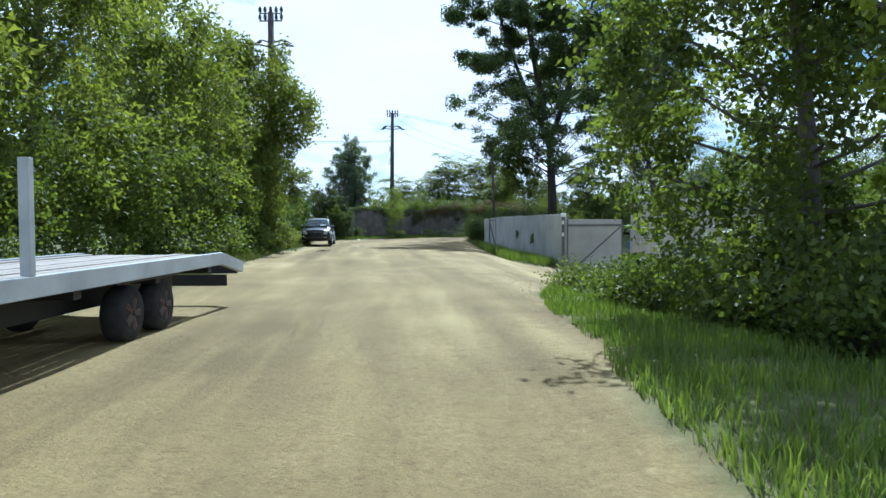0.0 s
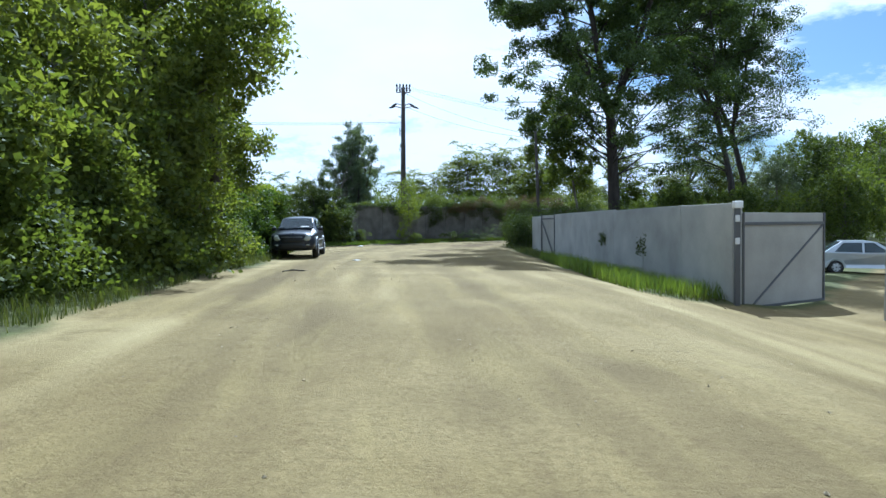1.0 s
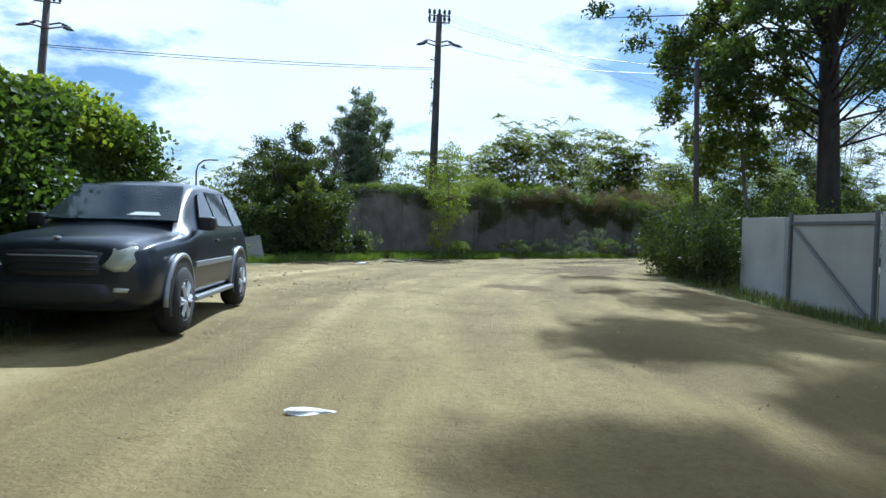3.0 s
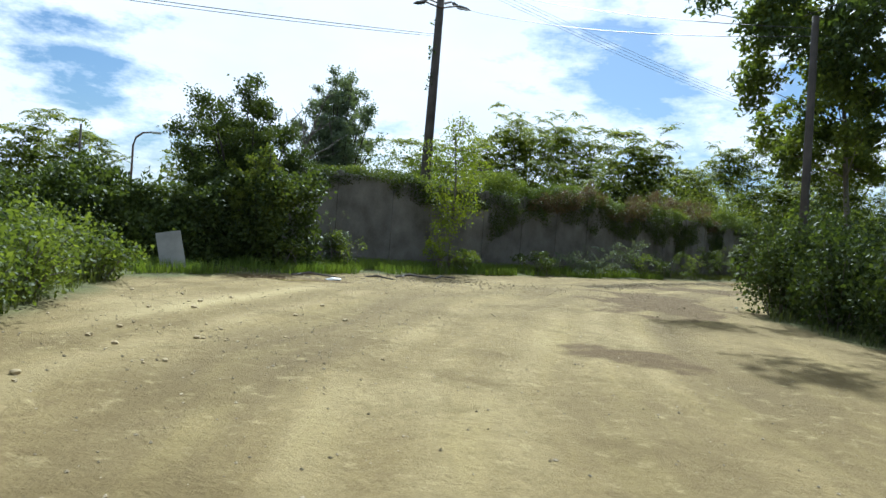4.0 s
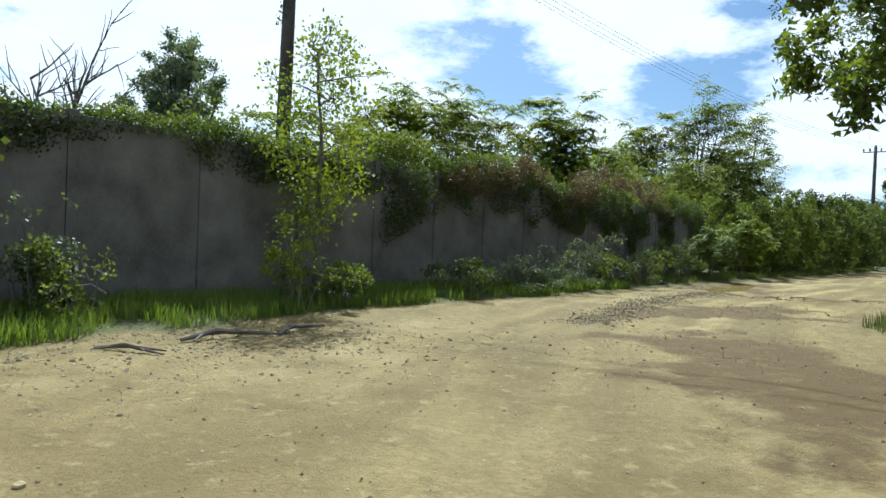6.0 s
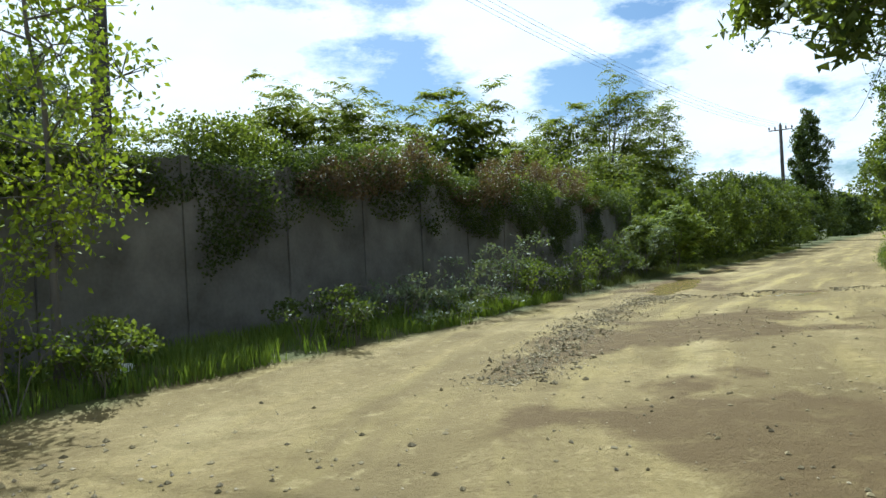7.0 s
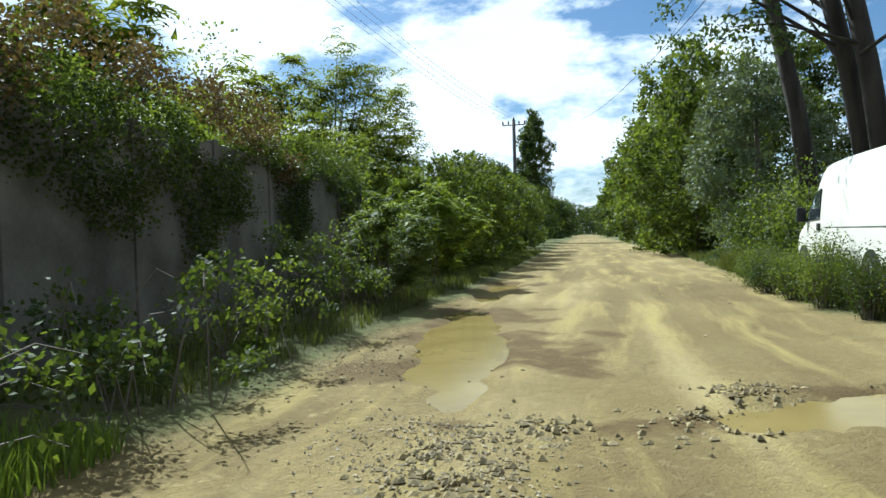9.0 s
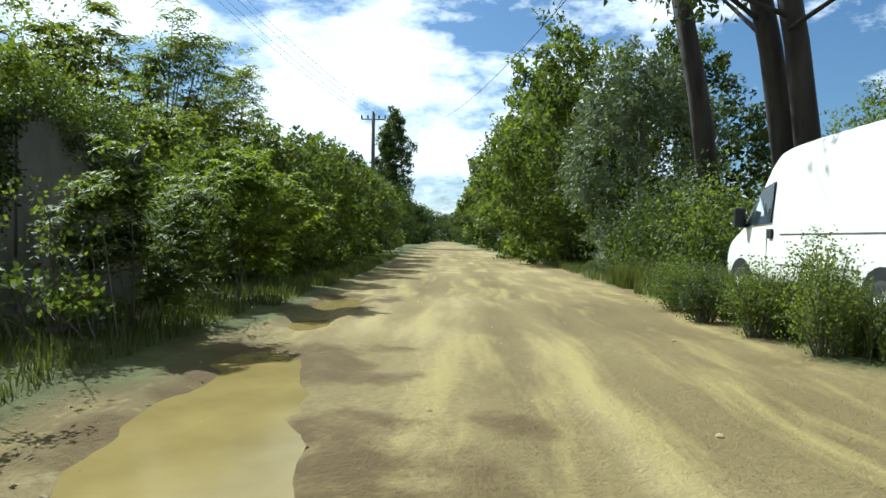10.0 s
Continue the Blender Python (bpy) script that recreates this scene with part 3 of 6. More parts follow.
def feather_tree(name, x, y, h, r, label, tufts, seed, frond=0.95, mat=None, base=0.25, full=130):
    """A tree of heaven: bare rising limbs that end in flat tufts of long feathered fronds, each leaflet real."""
    g = np.random.default_rng(seed)
    root = thing(name, (x, y, gz(x, y) - 0.03), label, "tree")
    bm = bmesh.new()
    fork = np.array([g.normal(0, 0.03 * h), g.normal(0, 0.03 * h), 0.38 * h])
    tube(bm, [(0, 0, 0), fork * [0.4, 0.5, 0.5], fork], [0.015 * h, 0.012 * h, 0.010 * h], 8)
    heart = []
    for k in range(tufts):
        q = (k + 0.5) / tufts
        az = 2.399963 * k + g.uniform(-0.4, 0.4)
        rr = r * math.sqrt(max(0.05, 1 - (1.55 * q - 0.62) ** 2)) * g.uniform(0.35, 1.08)
        c = np.array([rr * math.cos(az), rr * math.sin(az), h * (base + (0.97 - base) * q) - 0.16 * h * g.uniform(0, 1) * (1 - 0.7 * q)])
        mid = 0.5 * (fork + c) + [0.12 * c[0], 0.12 * c[1], -0.1 * rr]
        tube(bm, [fork - [0, 0, 0.01 * h], mid, c], [0.006 * h, 0.004 * h, 0.0015 * h], 5, False)
        heart.append((c, r * g.uniform(0.15, 0.28)))
    part("trunk", bm, M_BARK, root, smooth=True)
    rosettes = np.concatenate([c + np.clip(g.normal(0, 0.9, (8, 3)), -1.4, 1.4) * [0.9 * w, 0.9 * w, 1.3 * w] for c, w in heart])
    n_fr, pairs = 9, 6 if frond < 1 else 4
    m = len(rosettes) * n_fr
    eye = np.repeat(rosettes, n_fr, 0)
    az = np.tile(np.arange(n_fr) * 2 * np.pi / n_fr, len(rosettes)) + g.uniform(-0.4, 0.4, m)
    rise, ln = g.uniform(0.1, 1.25, m), frond * g.uniform(0.6, 1.15, m)
    out = np.stack([np.cos(az), np.sin(az), 0 * az], 1)
    side = np.stack([-np.sin(az), np.cos(az), 0 * az], 1)
    v = []
    for j in range(pairs):
        t = (j + 0.8) / pairs
        p = eye + out * (ln * t)[:, None]
        p[:, 2] += ln * (rise * t - 0.85 * t * t)
        size = (ln * 0.36 * (1.1 - 0.5 * abs(2 * t - 0.9)))[:, None]
        for sgn in (-1, 1):
            d = sgn * side + 0.35 * out + g.normal(0, 0.22, (m, 3))
            d[:, 2] -= 0.35
            d /= np.linalg.norm(d, axis=1, keepdims=True)
            w = np.cross(d, [0, 0, 1.0]) * 0.29
            v.append(np.stack([p + size * w, p - size * w, p + 1.1 * size * d], 1))
    v = np.concatenate(v).reshape(-1, 3)
    tris = np.arange(len(v)).reshape(-1, 3)
    me = bpy.data.meshes.new("crown")
    me.vertices.add(len(v))
    me.vertices.foreach_set("co", v.ravel())
    me.loops.add(tris.size)
    me.loops.foreach_set("vertex_index", tris.ravel())
    me.polygons.add(len(tris))
    me.polygons.foreach_set("loop_start", np.arange(0, tris.size, 3))
    me.update(calc_edges=True)
    me.materials.append(mat or M_LEAF_SUN)
    crown = new("crown", me)
    crown.parent = root
    if full:
        inner = np.concatenate([c * [0.84, 0.84, 0.95] + np.clip(g.normal(0, 0.8, (full, 3)), -1.2, 1.2) * [1.4 * w, 1.4 * w, 0.8 * w] - [0, 0, 0.5 * w] for c, w in heart])
        leaves("inner_foliage", inner, 0.26, M_LEAF_SUN, root, seed=seed)
    return root


def old_poplar(x, y, h, r, seed, n_leaf, fork=0.34, lean=(0, 0), trunk_r=0.42, stems=4, leaf=0.2, low=0.28, boughs=9):
    """A tall poplar: the trunk forks into rising stems, with loose leafy tufts along their boughs."""
    g = np.random.default_rng(seed)
    root = thing("poplar_tree", (x, y, gz(x, y) - 0.03), "tall old poplar with dark forked trunk and open crown", "tree")
    bm = bmesh.new()
    off = np.array([lean[0], lean[1], 0.0]) * h
    crotch = off * fork + [0.0, 0.0, fork * h]
    tube(bm, [(0, 0, 0), crotch * [0.4, 0.4, 0.5] + g.normal(0, 0.08, 3), crotch], [trunk_r * 1.2, trunk_r, 0.85 * trunk_r], 10)
    tufts = []
    for k in range(stems):
        az = 2 * math.pi * (k + g.uniform(-0.2, 0.2)) / stems + 0.6
        out = g.uniform(0.35, 0.62) * r
        top = off + [out * math.cos(az), out * math.sin(az), h * g.uniform(0.86, 1.0)]
        knee = 0.5 * (crotch + top) + [0.22 * out * math.cos(az), 0.22 * out * math.sin(az), 0] + g.normal(0, 0.25, 3)
        line = lambda s: (1 - s) ** 2 * crotch + 2 * s * (1 - s) * knee + s * s * top
        ts = np.linspace(0, 1, 8)
        tube(bm, [line(s) for s in ts], [trunk_r * (0.62 - 0.56 * s) for s in ts], 7)
        for j in range(15):
            s = (j + g.uniform(0, 1)) / 15
            p = line(s)
            a2 = az + 2.399963 * j + g.uniform(-0.5, 0.5)
            ln = r * g.uniform(0.34, 0.70) * (1.3 - 0.85 * s)
            rise = g.uniform(-0.3, 0.65)
            e = p + [ln * math.cos(a2), ln * math.sin(a2), ln * rise]
            if e[2] < low * h:
                continue
            m = 0.5 * (p + e) + [0, 0, 0.12 * ln] + g.normal(0, 0.08 * ln, 3)
            tube(bm, [p, m, e], [0.10 * trunk_r + 0.02, 0.035, 0.012], 5, False)
            for i in range(5):
                u = g.uniform(0.3, 1.08)
                q = (1 - u) ** 2 * p + 2 * u * (1 - u) * m + u * u * e + g.normal(0, 0.10 * ln, 3)
                tube(bm, [m, q], [0.02, 0.006], 3, False)
                tufts.append((q, g.uniform(0.4, 1.25)))
        tufts += [(top, 1.1), (line(0.9) + g.normal(0, 0.4, 3), 1.0)]
    for j in range(boughs):
        p = crotch * g.uniform(0.5, 1.0)
        a2, ln = 2.399963 * j + g.uniform(-0.4, 0.4), r * g.uniform(0.35, 0.88)
        e = p + [ln * math.cos(a2), ln * math.sin(a2), ln * g.uniform(0.1, 0.6)]
        m = 0.5 * (p + e) + [0, 0, 0.1 * ln] + g.normal(0, 0.06 * ln, 3)
        tube(bm, [p, m, e], [0.06, 0.03, 0.010], 5, False)
        for u in (0.6, 0.8, 1.0):
            tufts.append(((1 - u) ** 2 * p + 2 * u * (1 - u) * m + u * u * e + g.normal(0, 0.06 * ln, 3), g.uniform(0.5, 1.0)))
    part("trunk", bm, M_BARK_DARK, root, smooth=True)
    c, s = np.array([v[0] for v in tufts]), np.array([v[1] for v in tufts])
    share = s ** 2.2 * (1 + 1.3 * step(12.5, 17, c[:, 2]))
    pick = g.choice(len(c), n_leaf, p=share / share.sum())
    d = np.clip(g.normal(0, 1, (n_leaf, 3)), -1.9, 1.9)
    at = c[pick] + d * (0.042 * min(r, 9.0) * s[pick])[:, None] * [1.25, 1.25, 0.75]
    leaves("crown", at, leaf, M_LEAF_POPLAR, root, seed=seed, out=0.35 * d, droop=0.3)
    return root


def shrub(name, x, y, h, r, label, mat=None, n_leaf=2500, leaf=0.09, seed=1, group="", category="shrub", wide=(1.0, 1.0), z=None):
    """Stems from the ground and clumps of leaves on them."""
    g = np.random.default_rng(seed)
    root = thing(name, (x, y, (gz(x, y) if z is None else z) - 0.02), label, category, group)
    bm = bmesh.new()
    c = []
    for k in range(16):
        az, q = 2.399963 * k, math.sqrt((k + 0.5) / 16)
        tip = np.array([math.cos(az) * r * q * wide[0], math.sin(az) * r * q * wide[1], h * (1.0 - 0.55 * q * q) * g.uniform(0.7, 1.05)])
        foot = np.array([tip[0] * 0.25, tip[1] * 0.25, 0])
        mid = 0.5 * (foot + tip) + [0, 0, 0.12 * h]
        tube(bm, [foot, mid, tip], [0.016, 0.010, 0.004], 4, False)
        for t in np.linspace(0.25, 1, 6):
            c.append((1 - t) ** 2 * foot + 2 * t * (1 - t) * mid + t * t * tip + g.normal(0, 0.08 * r, 3))
    part("stem", bm, M_BARK, root)["kind"] = "stuff"
    c = np.array(c)
    pick = g.integers(0, len(c), n_leaf)
    at = c[pick] + np.clip(g.normal(0, 1, (n_leaf, 3)), -1.8, 1.8) * [0.17 * r, 0.17 * r, 0.11 * h]
    at[:, 2] = np.abs(at[:, 2]) + 0.03
    leaves("foliage", at, leaf, mat or M_LEAF, root, seed=seed)
    return root


def ragged_bush(name, x, y, h, r, label, mat, n_leaf, leaf, seed, group="", category="shrub"):
    """Loose arching canes that rise and hang over, with leaves in sprays towards their tips."""
    g = np.random.default_rng(seed)
    root = thing(name, (x, y, gz(x, y) - 0.02), label, category, group)
    bm = bmesh.new()
    c = []
    for k in range(22):
        az, far = g.uniform(0, 2 * math.pi), r * g.uniform(0.5, 1.5)
        top = h * g.uniform(0.2, 1.3)
        foot = np.array([0.3 * r * g.normal(), 0.3 * r * g.normal(), 0.0])
        knee = foot + [0.5 * far * math.cos(az), 0.5 * far * math.sin(az), 1.25 * top]
        tip = foot + [far * math.cos(az), far * math.sin(az), top * g.uniform(0.5, 0.95)]
        ts = np.linspace(0, 1, 5)
        pts = [(1 - t) ** 2 * foot + 2 * t * (1 - t) * knee + t * t * tip for t in ts]
        tube(bm, pts, [0.008, 0.007, 0.006, 0.004, 0.003], 3, False)
        c += [((1 - t) ** 2 * foot + 2 * t * (1 - t) * knee + t * t * tip) for t in np.linspace(0.3, 1.0, 7)]
    part("stem", bm, M_BARK, root)["kind"] = "stuff"
    c = np.array(c)
    w = np.repeat(g.uniform(0.05, 1, 22) ** 2, 7) * g.uniform(0, 1, len(c)) ** 2.5
    pick = g.choice(len(c), n_leaf, p=w / w.sum())
    at = c[pick] + np.clip(g.normal(0, 1, (n_leaf, 3)), -1.8, 1.8) * [0.10 * r + 0.02, 0.10 * r + 0.02, 0.05]
    at[:, 2] = np.abs(at[:, 2]) + 0.03
    leaves("foliage", at, leaf, mat, root, seed=seed, out=np.tile([0, 0, 0.5], (n_leaf, 1)))
    return root


def foliage_bank(name, line, height, thick, n, leaf, mat, label, seed=1, bottom=0.0, face=1.0, ragged=0.5, category="climber", z_of=None, hang=0.0):
    """Climbers over a wall or a hedge: leaves in a ragged sheet along a line; face: on which side they hang."""
    g = np.random.default_rng(seed)
    line = np.array(line, float)
    seg = np.diff(line, axis=0)
    ln = np.hypot(seg[:, 0], seg[:, 1])
    k = g.choice(len(seg), n, p=ln / ln.sum())
    t = g.uniform(0, 1, n)
    p = line[k] + seg[k] * t[:, None]
    nrm = np.stack([-seg[k, 1], seg[k, 0]], 1) / ln[k][:, None]
    s = p[:, 0] * 0.8 + p[:, 1] * 0.6
    top = height * (1 + 0.0 * s) + ragged * vnoise(s, 0 * s, 1.6, seed + 5) + 0.4 * ragged * vnoise(s, 0 * s, 0.6, seed + 6)
    q = g.uniform(0, 1, n)
    z = bottom + (top - bottom) * q
    off = thick * (0.45 + 0.55 * vnoise(s * 1.3, z * 1.3, 0.9, seed + 7)) * np.abs(g.normal(0.75, 0.4, n))
    if hang:
        keep = vnoise(s, z, 0.8, seed + 8) + 1.6 * (z - (top - hang)) / max(hang, 0.1) > 0.1
        p, z, off, nrm = p[keep], z[keep], off[keep], nrm[keep]
    xy = p - face * nrm * off[:, None]
    zz = z + ground_z(xy[:, 0], xy[:, 1])
    at = np.stack([xy[:, 0], xy[:, 1], zz], 1)
    out = np.concatenate([-face * nrm, np.full((len(at), 1), 0.25)], 1)
    at = at + g.normal(0, 0.05, at.shape)
    return tagged(leaves(name, at, leaf, mat, None, "", out, 0.85, 0.35, seed=seed), label, category, kind="stuff")


def grass(name, places, height, label, mat=None, seed=1, category="grass"):
    """Blades at the given places: one object."""
    g = np.random.default_rng(seed)
    n = len(places)
    h = height * g.uniform(0.45, 1.3, n)
    az = g.uniform(0, 2 * np.pi, n)
    bend = g.uniform(0.1, 0.6, n) * h
    x, y = places[:, 0], places[:, 1]
    z = ground_z(x, y) - 0.02
    dx, dy = np.cos(az), np.sin(az)
    wd = 0.004 + 0.007 * g.uniform(0, 1, n)
    v = np.stack([np.stack([x - dy * wd, y + dx * wd, z], 1), np.stack([x + dy * wd, y - dx * wd, z], 1),
                  np.stack([x + dx * bend * 0.35 + dy * wd * 0.7, y + dy * bend * 0.35 - dx * wd * 0.7, z + 0.6 * h], 1),
                  np.stack([x + dx * bend * 0.35 - dy * wd * 0.7, y + dy * bend * 0.35 + dx * wd * 0.7, z + 0.6 * h], 1),
                  np.stack([x + dx * bend, y + dy * bend, z + h], 1)], 1).reshape(-1, 3)
    i = 5 * np.arange(n)[:, None]
    tris = np.concatenate([i + [0, 1, 2], i + [0, 2, 3], i + [3, 2, 4]], 1).reshape(-1, 3)
    me = bpy.data.meshes.new(name)
    me.vertices.add(len(v))
    me.vertices.foreach_set("co", v.ravel())
    me.loops.add(tris.size)
    me.loops.foreach_set("vertex_index", tris.ravel())
    me.polygons.add(len(tris))
    me.polygons.foreach_set("loop_start", np.arange(0, tris.size, 3))
    me.update(calc_edges=True)
    me.materials.append(mat or M_GRASS)
    return tagged(new(name, me), label, category, kind="stuff")


def verge(line, width, n, seed):
    """Random places along a line, off to its left by up to width, clumped."""
    g = np.random.default_rng(seed)
    line = np.array(line, float)
    seg = np.diff(line, axis=0)
    ln = np.hypot(seg[:, 0], seg[:, 1])
    k = g.choice(len(seg), n, p=ln / ln.sum())
    p = line[k] + seg[k] * g.uniform(0, 1, n)[:, None]
    nrm = np.stack([-seg[k, 1], seg[k, 0]], 1) / ln[k][:, None]
    p = p + nrm * (width * g.uniform(0, 1, n))[:, None]
    keep = (vnoise(p[:, 0], p[:, 1], 0.7, seed) + 0.6 * vnoise(p[:, 0], p[:, 1], 0.25, seed + 1) + g.uniform(-0.6, 0.6, n) > -0.2) & (road_depth(p[:, 0], p[:, 1]) < 0.12)
    return p[keep]


# ---- walls and fences ----
def run_of_panels(name, a, b, height, step_len, mat, post_mat, label, category, thick=0.09, base=-0.15, seed=1, cap=0.0, wobble=0.01, piece="panel"):
    """A fence of posts with a slab between each two; every slab and post its own piece."""
    g = np.random.default_rng(seed)
    a, b = Vector((*a, 0)), Vector((*b, 0))
    n = max(1, round((b - a).length / step_len))
    d = (b - a) / n
    yaw = math.degrees(math.atan2(d.y, d.x))
    root = thing(name, (a.x, a.y, 0), label, category, turn=yaw)
    root["kind"] = "structure"
    w = d.length
    for k in range(n + 1):
        p = a + d * k
        z = gz(p.x, p.y)
        bm = bmesh.new()
        box(bm, (k * w - 0.075, -0.075, z + base), (k * w + 0.075, 0.075, z + height + 0.06 + g.normal(0, wobble)), 0.012)
        part("post", bm, post_mat, root)
        if k < n:
            q = a + d * (k + 0.5)
            z = gz(q.x, q.y)
            rows = 1
            for r in range(rows):
                bm = bmesh.new()
                h0, h1 = z + base + (height - base) * r / rows, z + base + (height - base) * (r + 1) / rows
                box(bm, (k * w + 0.079, -thick / 2 + g.normal(0, 0.004), h0 + 0.004), ((k + 1) * w - 0.079, thick / 2, h1 - 0.004), 0.008)
                part(piece, bm, mat, root)
    return root


WALL_A, WALL_B = (-9.75, 63.1), (13.45, 84.05)
run_of_panels("wall_north", WALL_A, WALL_B, 2.7, 2.05, M_CONCRETE_OLD, M_CONCRETE_OLD, "old dark concrete panel wall overgrown with climbers", "wall", seed=5)


def smooth_fence(name, a, b, height, step_len, mat, label, seed):
    """A rendered fence in tall sheets, each sheet its own piece."""
    g = np.random.default_rng(seed)
    a, b = Vector((*a, 0)), Vector((*b, 0))
    n = max(1, round((b - a).length / step_len))
    d = (b - a) / n
    root = thing(name, (a.x, a.y, 0), label, "fence", turn=math.degrees(math.atan2(d.y, d.x)))
    root["kind"] = "structure"
    w = d.length
    for k in range(n):
        q = a + d * (k + 0.5)
        z = gz(q.x, q.y)
        bm = bmesh.new()
        box(bm, (k * w + 0.006, -0.06, z - 0.15), ((k + 1) * w - 0.006, 0.06, height + g.normal(0, 0.012)), 0.012, pose(0, 0, 0, g.normal(0, 0.4), g.normal(0, 0.25), 0))
        part("panel", bm, mat, root)
        bm = bmesh.new()
        box(bm, (k * w - 0.05, -0.16, z - 0.15), (k * w + 0.05, -0.062, height - 0.12), 0.008)
        part("post", bm, mat, root)
    return root


smooth_fence("fence_east", (5.5, 32.0), (3.76, 49.85), 1.82, 3.2, M_CONCRETE, "pale grey rendered fence of tall slabs with damp stains", 8)
smooth_fence("fence_east_end", (3.45, 53.05), (3.2, 54.9), 1.78, 2.4, M_CONCRETE, "pale grey rendered fence end beside dark bushes", 10)
smooth_fence("fence_south", (8.1, 15.0), (8.2, 30.3), 2.15, 3.0, M_CONCRETE, "pale grey rendered yard fence behind weeds", 9)


def gate():
    root = thing("gate", (5.62, 31.95, gz(7.0, 33.0)), "open grey sheet-metal gate leaf with diagonal brace", "gate", turn=33)
    bm = bmesh.new()
    box(bm, (0.08, -0.012, 0.02), (3.7, 0.012, 2.42), 0.004)
    part("sheet", bm, M_GATE, root)
    for lo, hi, nm in (((0.04, -0.05, 0.0), (0.10, -0.013, 2.42), "stile"), ((3.66, -0.05, 0.0), (3.72, -0.013, 2.42), "stile"), ((0.101, -0.05, 2.10), (3.659, -0.013, 2.18), "rail"), ((0.101, -0.05, 0.0), (3.659, -0.013, 0.07), "rail")):
        bm = bmesh.new()
        box(bm, lo, hi, 0.006)
        part(nm, bm, M_GATE_FRAME, root)
    bm = bmesh.new()
    tube(bm, [(0.5, -0.035, 0.12), (3.6, -0.035, 2.08)], [0.03, 0.03], 4)
    part("brace", bm, M_GATE_FRAME, root)
    post = thing("gate_post", (5.45, 31.75, gz(5.5, 31.8)), "dark steel gate post with white flaking top", "post")
    bm = bmesh.new()
    box(bm, (-0.06, -0.06, -0.1), (0.06, 0.06, 2.45), 0.008)
    part("shaft", bm, M_GATE_FRAME, post)
    bm = bmesh.new()
    box(bm, (-0.1, -0.09, 2.38), (0.12, 0.09, 2.56), 0.03)
    part("cap", bm, M_LITTER, post)
    for z in (1.5, 2.05):
        bm = bmesh.new()
        box(bm, (-0.075, -0.10, z), (0.03, -0.061, z + 0.16), 0.01)
        part("hinge", bm, M_LITTER, post)


gate()


def fence_brace():
    z0 = gz(3.6, 51.4)
    top = 1.80 - z0
    root = thing("fence_gate", (3.76, 49.95, z0), "grey sheet gate with a dark diagonal brace in the fence", "gate", turn=95.7)
    bm = bmesh.new()
    box(bm, (0.04, -0.015, 0.06), (2.92, 0.015, top), 0.004)
    part("sheet", bm, M_GATE, root)
    bm = bmesh.new()
    tube(bm, [(0.25, 0.07, 0.18), (2.72, 0.07, top - 0.3)], [0.035, 0.035], 4)
    part("brace", bm, M_GATE_FRAME, root)
    for z in (0.08, top - 0.22):
        bm = bmesh.new()
        box(bm, (0.10, 0.017, z), (2.84, 0.06, z + 0.07), 0.006)
        part("rail", bm, M_GATE_FRAME, root)
    for x in (0.02, 2.86):
        bm = bmesh.new()
        box(bm, (x, 0.017, 0.0), (x + 0.075, 0.075, top + 0.06), 0.006)
        part("stile", bm, M_GATE_FRAME, root)


fence_brace()

# hedge along the west side: a boarded fence under climbers
hedge_line = [(-9.7, 30.5), (-10.1, 44), (-10.5, 49.6)]
run_of_panels("fence_west", (-10.0, 30), (-10.85, 49.4), 2.2, 2.4, M_CONCRETE_OLD, M_CONCRETE_OLD, "concrete fence hidden under a thick green creeper", "fence", seed=15)
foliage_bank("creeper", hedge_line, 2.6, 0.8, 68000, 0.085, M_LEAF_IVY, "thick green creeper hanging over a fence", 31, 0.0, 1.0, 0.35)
# crest in yellow-green leaves: the sun on its top, put into the colour
foliage_bank("creeper", [(-9.95, 31), (-10.4, 44), (-10.75, 49.4)], 2.95, 0.55, 15000, 0.09, M_LEAF_LIME, "top of the creeper on the fence, sunlight put into its leaf colour", 32, 2.35, 1.0, 0.35)

# sprigs of creeper on the pale fence
foliage_bank("climber", [(4.93, 37.6), (4.85, 38.4)], 1.55, 0.14, 420, 0.06, M_LEAF_DARK, "sprig of creeper hanging on the pale fence", 44, 0.9, -1.0, 0.3)
foliage_bank("climber", [(4.52, 41.8), (4.46, 42.4)], 1.5, 0.14, 260, 0.06, M_LEAF_DARK, "sprig of creeper hanging on the pale fence", 45, 1.1, -1.0, 0.3)

# climbers on the north wall
CLIMB_FROM = (-3.45, 68.8)
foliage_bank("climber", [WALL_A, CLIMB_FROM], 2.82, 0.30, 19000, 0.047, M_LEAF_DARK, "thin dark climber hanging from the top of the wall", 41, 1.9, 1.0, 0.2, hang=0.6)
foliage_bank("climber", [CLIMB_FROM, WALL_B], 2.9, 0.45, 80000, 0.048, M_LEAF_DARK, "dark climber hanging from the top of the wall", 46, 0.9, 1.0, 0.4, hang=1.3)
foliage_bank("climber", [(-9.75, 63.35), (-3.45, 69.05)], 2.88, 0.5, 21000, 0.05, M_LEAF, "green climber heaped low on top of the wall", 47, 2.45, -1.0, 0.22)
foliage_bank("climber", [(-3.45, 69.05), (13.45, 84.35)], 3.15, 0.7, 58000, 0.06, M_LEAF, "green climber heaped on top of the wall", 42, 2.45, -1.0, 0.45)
foliage_bank("climber", [(-1.95, 70.2), (9.55, 80.6)], 3.2, 0.6, 24000, 0.052, M_LEAF_DRY, "withered brown climber on top of the wall", 43, 2.3, 1.0, 0.6, hang=0.8)


